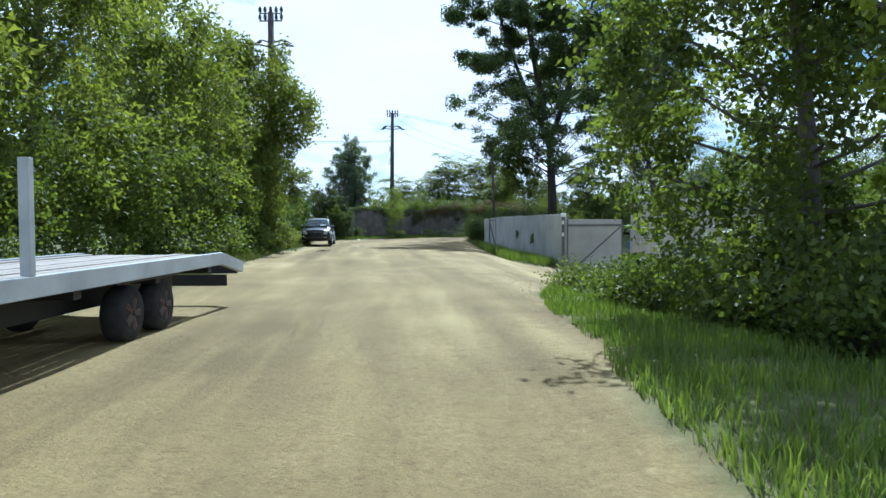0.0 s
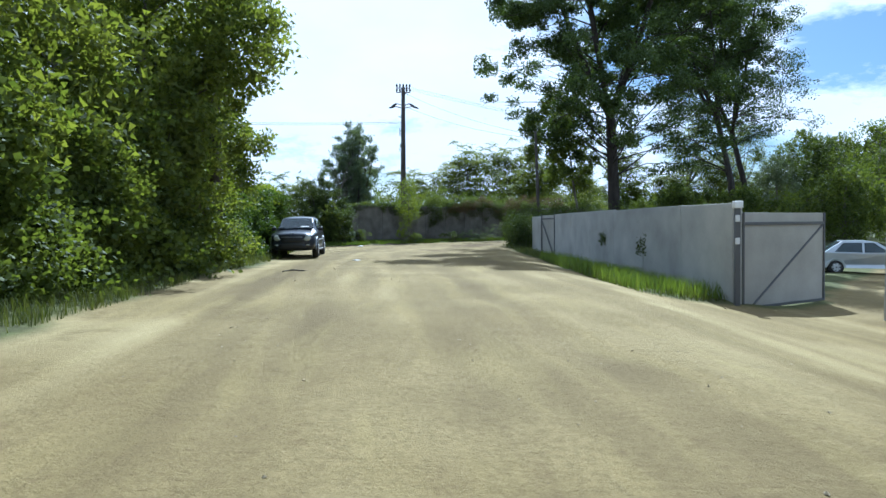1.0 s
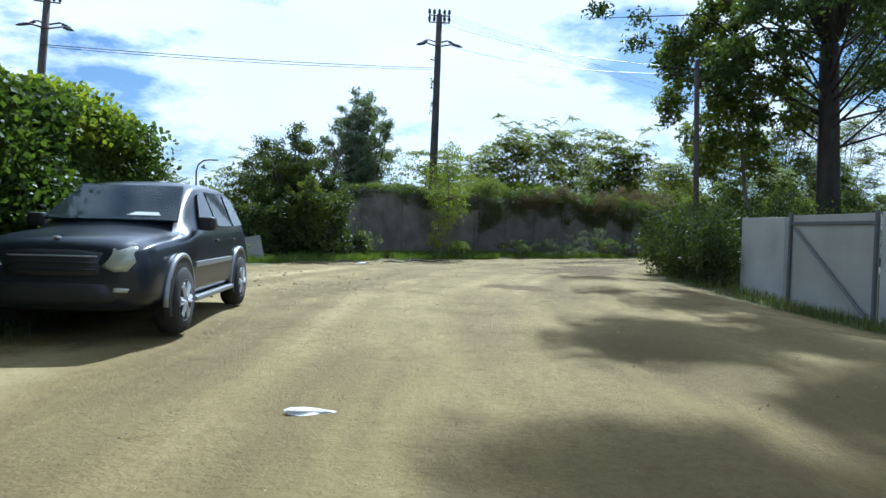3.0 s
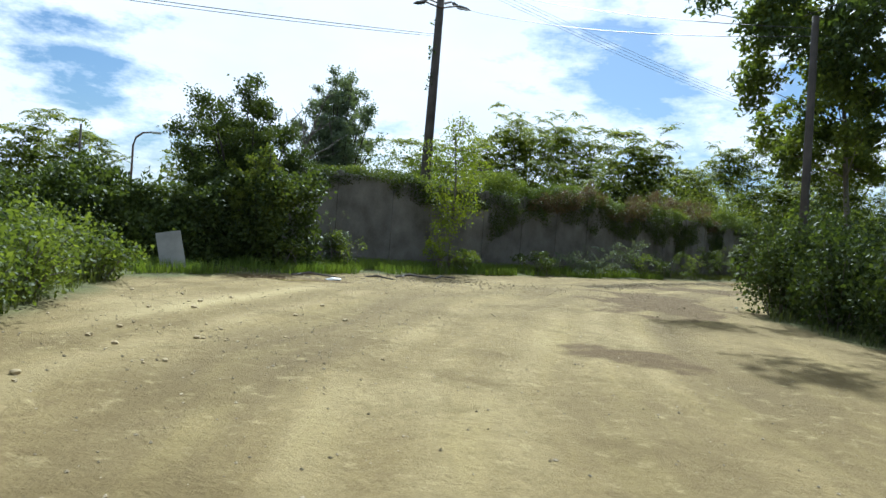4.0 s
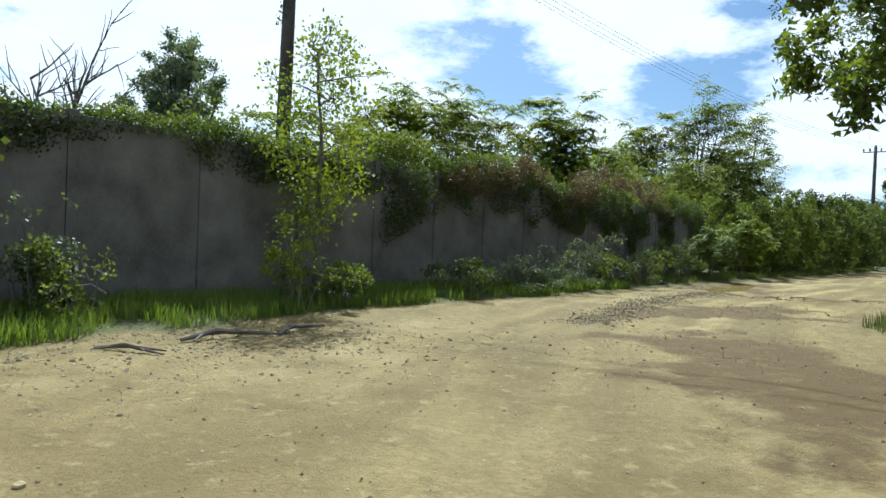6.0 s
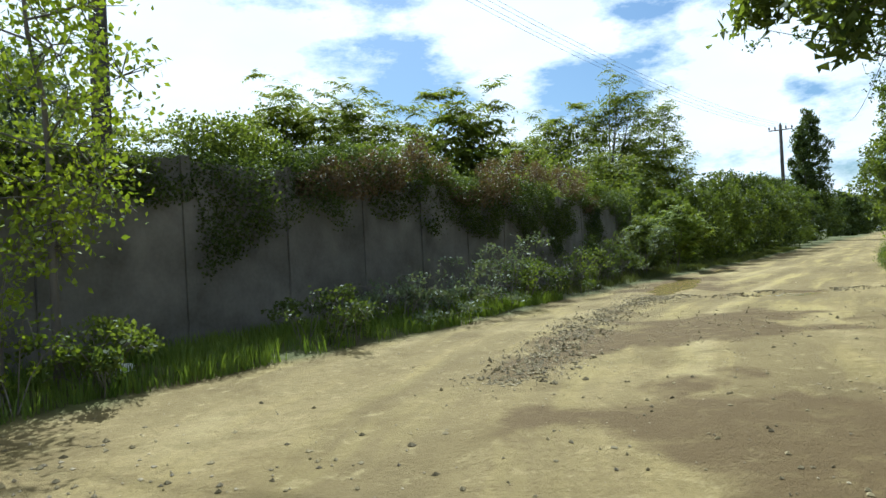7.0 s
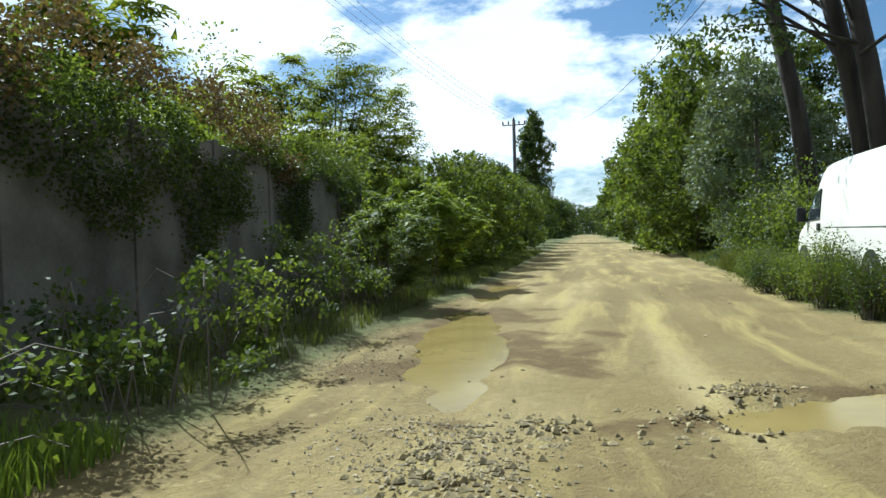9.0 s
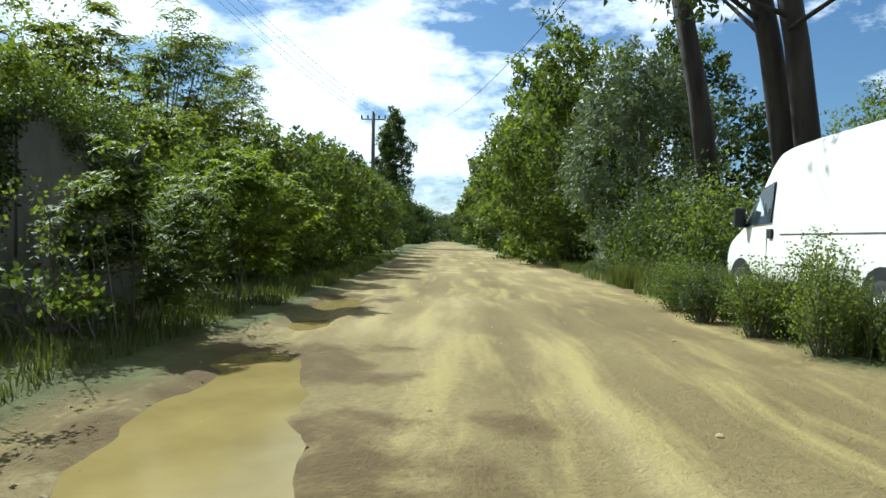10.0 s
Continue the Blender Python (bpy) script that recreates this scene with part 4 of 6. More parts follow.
# ---- vehicles ----
def lathe(bm, profile, n=28):
    """Turn an (x, r) profile round the x axis."""
    rings = [[bm.verts.new((x, r * math.cos(a), r * math.sin(a))) for a in (2 * math.pi * k / n for k in range(n))] for x, r in profile]
    for a, b in zip(rings, rings[1:]):
        for k in range(n):
            bm.faces.new((a[k], a[(k + 1) % n], b[(k + 1) % n], b[k]))
    bm.faces.new(rings[0][::-1]), bm.faces.new(rings[-1])


def wheel(root, x, y, r, width, side, spokes=6, rim=None):
    hub = new("wheel")
    hub.parent = root
    hub.location = (x, y, r)
    w = width / 2
    bm = bmesh.new()
    lathe(bm, [(-w, r * 0.62), (-w, r * 0.9), (-w * 0.75, r * 0.985), (0, r), (w * 0.75, r * 0.985), (w, r * 0.9), (w, r * 0.62)])
    part("tyre", bm, M_TYRE, hub, smooth=True)
    bm = bmesh.new()
    lathe(bm, [(side * w * 0.2, r * 0.6), (side * w * 0.35, r * 0.58), (side * w * 0.9, r * 0.605), (side * w * 1.02, r * 0.625), (side * w * 0.9, r * 0.56), (side * w * 0.3, r * 0.5)], 24)
    for k in range(spokes):
        a = 2 * math.pi * k / spokes
        for da in (-0.12, 0.12):
            tube(bm, [(side * w * 0.75, 0.1 * r * math.cos(a), 0.1 * r * math.sin(a)), (side * w * 0.82, 0.56 * r * math.cos(a + da), 0.56 * r * math.sin(a + da))], [0.06 * r / 0.36, 0.045 * r / 0.36], 4)
    lathe(bm, [(side * w * 0.6, 0.01), (side * w * 0.6, r * 0.15), (side * w * 0.9, r * 0.14), (side * w * 0.95, 0.01)], 14)
    part("rim", bm, rim or M_RIM, hub)
    return hub


def arch(cy, r, cz, floor, n=10):
    """Outline points of a wheel arch, from rear to front."""
    a0 = math.asin((floor - cz) / r)
    return [(cy + r * math.cos(a), cz + r * math.sin(a)) for a in np.linspace(a0, math.pi - a0, n)]


def slab(bm, corners, thick=0.008):
    """A thin pane through corners, thickened along its normal."""
    c = [Vector(p) for p in corners]
    nrm = (c[1] - c[0]).cross(c[2] - c[0]).normalized() * thick / 2
    a, b = [bm.verts.new(p - nrm) for p in c], [bm.verts.new(p + nrm) for p in c]
    bm.faces.new(a[::-1]), bm.faces.new(b)
    for k in range(len(c)):
        bm.faces.new((a[k], a[(k + 1) % len(c)], b[(k + 1) % len(c)], b[k]))


def soften(ob, width, segs=2):
    m = ob.modifiers.new("edge", "BEVEL")
    m.width, m.segments, m.limit_method, m.angle_limit = width, segs, "ANGLE", radians(28)
    return ob


def car(name, at, turn, label, paint, spec):
    """A car with its front towards local -y. spec: half width, hull outline, cabin outline, wheels, windows."""
    root = thing(name, at, label, spec["category"], turn=turn)
    hw, top_in = spec["half"], spec["tumble"]
    z0, z1 = spec["belt"], spec["roof"]
    sq = lambda y, z: 1 - top_in * max(0, (z - z0) / (z1 - z0))
    hull_sq = lambda y, z: spec["hull_taper"](y, z)
    bm = bmesh.new()
    prism(bm, spec["hull"], hw, hull_sq)
    soften(part("body", bm, paint, root), 0.035)
    bm = bmesh.new()
    ch = hw * spec["cabin_in"]
    prism(bm, spec["cabin"], ch, sq)
    soften(part("cabin", bm, paint, root), 0.03)
    for nm, pts in spec["side_glass"]:
        for s in (-1, 1):
            bm = bmesh.new()
            slab(bm, [(s * (ch * sq(y, z) + 0.006), y, z) for y, z in pts][::s], 0.01)
            part(nm, bm, M_GLASS, root, "dark tinted side window")
    for nm, (ya, za, yb, zb), m_in in spec["end_glass"]:
        bm = bmesh.new()
        d = Vector((0, yb - ya, zb - za)).normalized()
        out = Vector((0, -d.z, d.y)) * (1 if nm == "windscreen" else -1) * 0.012
        slab(bm, [Vector((-m_in * ch * sq(ya, za), ya, za)) + out, Vector((m_in * ch * sq(ya, za), ya, za)) + out, Vector((m_in * ch * sq(yb, zb), yb, zb)) + out, Vector((-m_in * ch * sq(yb, zb), yb, zb)) + out], 0.01)
        part(nm, bm, M_GLASS, root)
    for y in spec["axles"]:
        for s in (-1, 1):
            wheel(root, s * spec["gauge"], y, spec["wheel_r"], spec["tyre_w"], s, spec["spokes"])
        bm = bmesh.new()
        lathe(bm, [(-hw * 0.72, spec["wheel_r"] * 1.12), (hw * 0.72, spec["wheel_r"] * 1.12)], 16)
        ob = part("wheel_house", bm, M_BLACK, root)
        ob.location = (0, y, spec["wheel_r"] + 0.03)
    return root


SUV_RINGS = [(-2.34, 0.42, 0.58, 0.66, 0.86, 0.64, 0.94, 0.54), (-2.27, 0.33, 0.76, 0.86, 0.93, 0.83, 1.03, 0.66), (-2.05, 0.29, 0.83, 0.915, 0.99, 0.87, 1.085, 0.70), (-1.6, 0.29, 0.86, 0.935, 1.02, 0.89, 1.12, 0.73),
             (-1.02, 0.29, 0.87, 0.945, 1.06, 0.90, 1.15, 0.74), (-0.62, 0.29, 0.87, 0.945, 1.10, 0.90, 1.44, 0.68), (-0.20, 0.29, 0.87, 0.945, 1.12, 0.90, 1.69, 0.65), (0.15, 0.29, 0.87, 0.945, 1.12, 0.90, 1.755, 0.63),
             (0.9, 0.29, 0.87, 0.945, 1.12, 0.90, 1.775, 0.63), (1.7, 0.29, 0.87, 0.94, 1.13, 0.895, 1.755, 0.62), (1.98, 0.31, 0.86, 0.93, 1.13, 0.88, 1.66, 0.62), (2.14, 0.36, 0.84, 0.91, 1.12, 0.85, 1.34, 0.68), (2.21, 0.44, 0.76, 0.82, 1.0, 0.78, 1.08, 0.62)]


def suv():
    """An off-road estate: a smooth lofted body, front towards local -y."""
    root = thing("suv", (-8.36, 45.54, gz(-8.3, 45.5)), "dark blue off-road estate car parked on the grass verge", "car", turn=5.5)

    def ring(y, zb, wb, wm, zt, wt, top, wr):
        return [(0, zb), (wb, zb), (wm, zb + 0.17), (wm + 0.006, 0.5 * (zb + 0.17 + zt)), (wt, zt), (wr + 0.10 * (wt - wr), top - 0.07), (wr * 0.86, top - 0.012), (0, top + 0.012)]

    def at(y):
        v = np.array([np.interp(y, [s[0] for s in SUV_RINGS], [s[k] for s in SUV_RINGS]) for k in range(8)])
        return ring(*v)

    bm = bmesh.new()
    rows = []
    for s in SUV_RINGS:
        half = ring(*s)
        rows.append([bm.verts.new((x, s[0], z)) for x, z in half] + [bm.verts.new((-x, s[0], z)) for x, z in half[-2:0:-1]])
    n = len(rows[0])
    for a, c in zip(rows, rows[1:]):
        for k in range(n):
            bm.faces.new((a[k], a[(k + 1) % n], c[(k + 1) % n], c[k]))
    bm.faces.new(rows[0]), bm.faces.new(rows[-1][::-1])
    crease = bm.edges.layers.float.new("crease_edge")
    for row, nxt in zip(rows, rows[1:]):
        for k in (2, 4, 5, n - 5, n - 4, n - 2):
            e = bm.edges.get((row[k], nxt[k]))
            if e:
                e[crease] = 0.55
    for k in range(n):
        e = bm.edges.get((rows[4][k], rows[4][(k + 1) % n]))
        if e:
            e[crease] = 0.4
    body = part("body", bm, M_SUV, root, smooth=True)
    m = body.modifiers.new("smooth", "SUBSURF")
    m.levels = m.render_levels = 2

    bpy.context.view_layer.update()
    skin = body.evaluated_get(bpy.context.evaluated_depsgraph_get())

    def on_front(name, outline, mat, proud, label=""):
        """A panel that follows the curve of the nose, from its outline in (x, z)."""
        bm = bmesh.new()
        mx, mz = sum(p[0] for p in outline) / len(outline), sum(p[1] for p in outline) / len(outline)
        loops = []
        for f in (1.0, 0.72, 0.36, 0.0):
            loop = []
            for x, z in (outline if f else [(mx, mz)]):
                u, v = mx + f * (x - mx), mz + f * (z - mz)
                y = skin.ray_cast(Vector((u, -4, v)), Vector((0, 1, 0)))[1].y
                loop.append(bm.verts.new((u, y - proud * (0.3 if f == 1.0 else 1.0), v)))
            loops.append(loop)
        n = len(outline)
        for a, c in zip(loops, loops[1:]):
            for k in range(n):
                if len(c) == 1:
                    bm.faces.new((a[k], a[(k + 1) % n], c[0]))
                else:
                    bm.faces.new((a[k], a[(k + 1) % n], c[(k + 1) % n], c[k]))
        back = [bm.verts.new((v.co.x, v.co.y + 0.06, v.co.z)) for v in loops[0]]
        for k in range(n):
            bm.faces.new((loops[0][(k + 1) % n], loops[0][k], back[k], back[(k + 1) % n]))
        bm.faces.new(back)
        part(name, bm, mat, root, label, True)

    def side(y, f, s):
        p = at(y)
        return Vector((s * (p[4][0] + f * (p[5][0] - p[4][0]) + 0.012), y, p[4][1] + f * (p[5][1] - p[4][1])))

    for s in (-1, 1):
        for pts in ([(-0.52, 0.14), (0.24, 0.10), (0.24, 0.90), (-0.08, 0.88)], [(0.31, 0.10), (1.12, 0.10), (1.12, 0.90), (0.31, 0.90)], [(1.22, 0.10), (1.86, 0.14), (1.76, 0.84), (1.22, 0.90)]):
            bm = bmesh.new()
            slab(bm, [side(y, f, s) + Vector((s * 0.012, 0, 0.004)) for y, f in pts][::s], 0.008)
            pane = part("side_window", bm, M_GLASS, root, "dark tinted side window")
            # added dark sheet under the pane: cabin shade as a colour
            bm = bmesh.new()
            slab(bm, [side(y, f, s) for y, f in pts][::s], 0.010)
            part("shade_backing", bm, M_CABIN_SHADE, pane)
        for y in (-1.41, 1.41):
            bm = bmesh.new()
            pts = [(y + 0.46 * math.cos(a), 0.385 + 0.46 * math.sin(a)) for a in np.linspace(-0.35, math.pi + 0.35, 18)]
            slab(bm, [(s * 0.935, p, q) for p, q in pts][::s], 0.06)
            part("wheel_arch", bm, M_BLACK, root)
            bm = bmesh.new()
            arc = [(s * (0.952 - 0.02 * abs(math.cos(a))), y + 0.475 * math.cos(a), 0.385 + 0.475 * math.sin(a)) for a in np.linspace(-0.1, math.pi + 0.1, 18)]
            tube(bm, arc, [0.032] * 18, 6)
            part("arch_flare", bm, M_SUV_TRIM, root, "grey arch moulding", True)
            wheel(root, s * 0.87, y, 0.368, 0.25, s, 6)
        on_front("headlamp", [(s * x, z) for x, z in ((0.46, 0.77), (0.58, 0.72), (0.70, 0.73), (0.77, 0.82), (0.78, 0.95), (0.70, 1.0), (0.56, 0.95))][::s], M_LAMP, 0.016, "cloudy pale headlamp")
        on_front("fog_lamp", [(s * x, z) for x, z in ((0.56, 0.52), (0.70, 0.52), (0.72, 0.56), (0.58, 0.57))][::s], M_LAMP, 0.022)
        bm = bmesh.new()
        box(bm, (min(s * 0.90, s * 1.10), -0.66, 1.13), (max(s * 0.90, s * 1.10), -0.50, 1.30), 0.045)
        part("door_mirror", bm, M_BLACK, root)
        bm = bmesh.new()
        box(bm, (s * 0.955 - 0.014, -0.90, 0.70), (s * 0.955 + 0.014, 0.90, 0.765), 0.01)
        part("side_moulding", bm, M_SUV_TRIM, root, "grey side moulding")
        bm = bmesh.new()
        box(bm, (s * 0.93 - 0.09, -0.92, 0.30), (s * 0.93 + 0.06, 0.92, 0.36), 0.025)
        part("running_board", bm, M_SUV_TRIM, root, "grey running board")
        for y in (0.10, 1.00):
            bm = bmesh.new()
            box(bm, (s * 0.925 - 0.014, y, 0.98), (s * 0.925 + 0.025, y + 0.2, 1.015), 0.01)
            part("door_handle", bm, M_SUV, root)
    bm = bmesh.new()
    slab(bm, [(-0.75, -0.965, 1.240), (0.75, -0.965, 1.240), (0.61, -0.29, 1.673), (-0.61, -0.29, 1.673)], 0.008)
    pane = part("windscreen", bm, M_GLASS, root, "tinted windscreen")
    # the same dark sheet for cabin shade, below the windscreen
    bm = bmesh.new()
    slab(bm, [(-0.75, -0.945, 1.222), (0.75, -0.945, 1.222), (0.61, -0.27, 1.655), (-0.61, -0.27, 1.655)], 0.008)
    part("shade_backing", bm, M_CABIN_SHADE, pane)
    on_front("grille", [(-0.47, 0.91), (-0.2, 0.93), (0.2, 0.93), (0.47, 0.91), (0.44, 0.68), (0.2, 0.66), (-0.2, 0.66), (-0.44, 0.68)], M_BLACK, 0.014, "black grille")
    for k in range(3):
        z = 0.73 + 0.065 * k
        on_front("grille_bar", [(-0.42, z), (-0.42, z + 0.018), (0.0, z + 0.02), (0.42, z + 0.018), (0.42, z), (0.0, z + 0.002)], M_SUV_TRIM if k == 2 else M_SUV, 0.03)
    on_front("lower_grille", [(-0.50, 0.60), (0.0, 0.61), (0.50, 0.60), (0.60, 0.46), (0.52, 0.40), (0.0, 0.39), (-0.52, 0.40), (-0.60, 0.46)], M_BLACK, 0.016, "black lower intake")
    bm = bmesh.new()
    lathe(bm, [(0, 0.01), (0.0, 0.05), (0.02, 0.045), (0.022, 0.01)], 14)
    ob = part("badge", bm, M_RIM, root)
    ob.matrix_local = pose(0, -2.21, 1.035, 0, 0, -90) @ pose(0, 0, 0, 0, 55, 0)
    bm = bmesh.new()
    slab(bm, [(0.16, -0.90, 1.292), (0.54, -0.90, 1.292), (0.50, -0.84, 1.330), (0.24, -0.84, 1.330)], 0.008)
    part("paper_sheet", bm, M_LITTER, root, "pale sheet of paper behind the windscreen")


suv()


VAN_RINGS = [(-2.78, 0.42, 0.68, 0.76, 0.75, 0.74, 0.86, 0.66), (-2.70, 0.36, 0.82, 0.90, 0.93, 0.87, 1.03, 0.78), (-2.38, 0.34, 0.89, 0.97, 1.10, 0.94, 1.20, 0.84), (-2.05, 0.34, 0.91, 0.99, 1.18, 0.97, 1.33, 0.84),
             (-1.68, 0.34, 0.92, 1.0, 1.22, 0.98, 1.72, 0.84), (-1.34, 0.34, 0.92, 1.0, 1.25, 0.985, 2.10, 0.85), (-1.06, 0.34, 0.92, 1.0, 1.25, 0.985, 2.36, 0.86), (-0.84, 0.34, 0.92, 1.0, 1.25, 0.985, 2.42, 0.865), (-0.30, 0.34, 0.92, 1.0, 1.25, 0.985, 2.44, 0.87),
             (0.3, 0.34, 0.92, 1.0, 1.25, 0.985, 2.46, 0.87), (1.5, 0.34, 0.92, 1.0, 1.25, 0.985, 2.46, 0.87), (2.60, 0.34, 0.92, 1.0, 1.25, 0.985, 2.48, 0.87), (2.80, 0.36, 0.90, 0.985, 1.25, 0.97, 2.43, 0.86), (2.86, 0.44, 0.84, 0.92, 1.2, 0.91, 2.28, 0.80)]


def van():
    """A high-roofed panel van: a smooth lofted body, front towards local -y."""
    at_xy = (17.45, 72.6)
    root = thing("van", (*at_xy, gz(*at_xy)), "white high-roofed panel van parked among weeds", "van", turn=127.7)

    def ring(y, zb, wb, wm, zt, wt, top, wr):
        return [(0, zb), (wb, zb), (wm, zb + 0.17), (wm + 0.004, 0.5 * (zb + 0.17 + zt)), (wt, zt), (wr + 0.15 * (wt - wr), top - 0.12), (wr * 0.86, top - 0.012), (0, top + 0.012)]

    def section(y):
        return ring(*[np.interp(y, [s[0] for s in VAN_RINGS], [s[k] for s in VAN_RINGS]) for k in range(8)])

    bm = bmesh.new()
    rows = []
    for s in VAN_RINGS:
        half = ring(*s)
        rows.append([bm.verts.new((x, s[0], z)) for x, z in half] + [bm.verts.new((-x, s[0], z)) for x, z in half[-2:0:-1]])
    n = len(rows[0])
    for a, c in zip(rows, rows[1:]):
        for k in range(n):
            bm.faces.new((a[k], a[(k + 1) % n], c[(k + 1) % n], c[k]))
    bm.faces.new(rows[0]), bm.faces.new(rows[-1][::-1])
    body = part("body", bm, M_VAN, root, smooth=True)
    m = body.modifiers.new("smooth", "SUBSURF")
    m.levels = m.render_levels = 2

    def side(y, f, s):
        p = section(y)
        return Vector((s * (p[4][0] + f * (p[5][0] - p[4][0]) + 0.004), y, p[4][1] + f * (p[5][1] - p[4][1])))

    for s in (-1, 1):
        for pts in ([(-1.80, 0.12), (-1.58, 0.10), (-1.58, 0.80), (-1.63, 0.80)], [(-1.54, 0.10), (-0.86, 0.06), (-0.86, 0.62), (-1.30, 0.74), (-1.54, 0.72)]):
            bm = bmesh.new()
            slab(bm, [side(y, f, s) + Vector((s * 0.016, 0, 0)) for y, f in pts][::s], 0.01)
            pane = part("side_window", bm, M_GLASS, root, "dark cab side window")
            # dark sheet on the solid body in place of the shaded cab
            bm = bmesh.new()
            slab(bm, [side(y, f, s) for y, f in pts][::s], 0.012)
            part("shade_backing", bm, M_CABIN_SHADE, pane)
        for y in (-1.85, 1.75):
            bm = bmesh.new()
            pts = [(y + 0.42 * math.cos(a), 0.36 + 0.42 * math.sin(a)) for a in np.linspace(-0.1, math.pi + 0.1, 16)]
            slab(bm, [(s * 0.975, p, q) for p, q in pts][::s], 0.06)
            part("wheel_arch", bm, M_BLACK, root)
            wheel(root, s * 0.91, y, 0.33, 0.2, s, 5)
        for lo, hi, nm, mat in (((s * 0.998 - 0.02, -0.92, 1.08), (s * 0.998 + 0.025, -0.80, 1.22), "door_handle", M_BLACK), ((s * 1.07 - 0.09, -1.80, 1.25), (s * 1.07 + 0.09, -1.72, 1.56), "door_mirror", M_BLACK),
                                ((s * 1.003 - 0.01, -0.7, 0.72), (s * 1.003 + 0.012, 1.3, 0.79), "side_moulding", M_VAN), ((s * 1.0 - 0.01, -0.60, 1.14), (s * 1.0 + 0.004, 2.6, 1.152), "seam", M_STEEL),
                                ((s * 1.0 - 0.02, -0.99, 0.48), (s * 1.0 + 0.006, -0.978, 1.22), "seam", M_STEEL)):
            bm = bmesh.new()
            box(bm, lo, hi, 0.4 * min(abs(p - q) for p, q in zip(lo, hi)))
            part(nm, bm, mat, root)
        bm = bmesh.new()
        slab(bm, [(s * 0.52, -2.735, 0.80), (s * 0.80, -2.68, 0.80), (s * 0.86, -2.53, 1.02), (s * 0.58, -2.65, 1.0)][::s], 0.06)
        part("headlamp", bm, M_LAMP, root)
    bm = bmesh.new()
    slab(bm, [(-0.80, -2.06, 1.36), (0.80, -2.06, 1.36), (0.76, -1.40, 2.08), (-0.76, -1.40, 2.08)], 0.02)
    part("windscreen", bm, M_GLASS, root)
    bm = bmesh.new()
    box(bm, (-0.80, -2.82, 0.40), (0.80, -2.68, 0.64), 0.05)
    part("bumper", bm, M_BLACK, root)


van()


def yard_car(name, x, y, turn, paint, label):
    r = 0.30
    hull = [(-1.95, 0.25), (-2.05, 0.4), (-2.02, 0.66), (-1.85, 0.76), (-0.9, 0.88), (1.9, 0.92), (2.02, 0.8), (2.05, 0.4), (1.95, 0.26)]
    hull += arch(1.25, 0.36, 0.31, 0.27) + arch(-1.25, 0.36, 0.31, 0.25)
    spec = dict(category="car", half=0.84, tumble=0.22, belt=0.86, roof=1.42, hull=hull, cabin_in=0.92, spokes=7, hull_taper=lambda y, z: 1 - 0.12 * max(0, (abs(y) - 1.5) / 0.5) ** 1.5,
                cabin=[(-1.0, 0.85), (-0.25, 1.36), (0.1, 1.42), (1.0, 1.41), (1.75, 0.9)],
                side_glass=[("side_window", [(-0.7, 0.92), (0.2, 0.92), (0.2, 1.32), (-0.15, 1.32)]), ("side_window", [(0.28, 0.92), (1.3, 0.95), (0.98, 1.32), (0.28, 1.33)])],
                end_glass=[("windscreen", (-0.95, 0.89, -0.3, 1.34), 0.92), ("rear_window", (1.70, 0.95, 1.08, 1.37), 0.9)], axles=(-1.25, 1.25), gauge=0.74, wheel_r=r, tyre_w=0.19)
    car(name, (x, y, gz(x, y)), turn, label, paint, spec)


yard_car("hatchback", 16.2, 44.5, 70, M_CAR_SILVER, "dusty silver hatchback parked in the yard")
yard_car("hatchback", 15.2, 49.5, 75, M_CAR_BLUE, "blue hatchback parked in the yard")
yard_car("hatchback", 21.0, 47.0, 80, M_LITTER, "white hatchback parked in the yard")


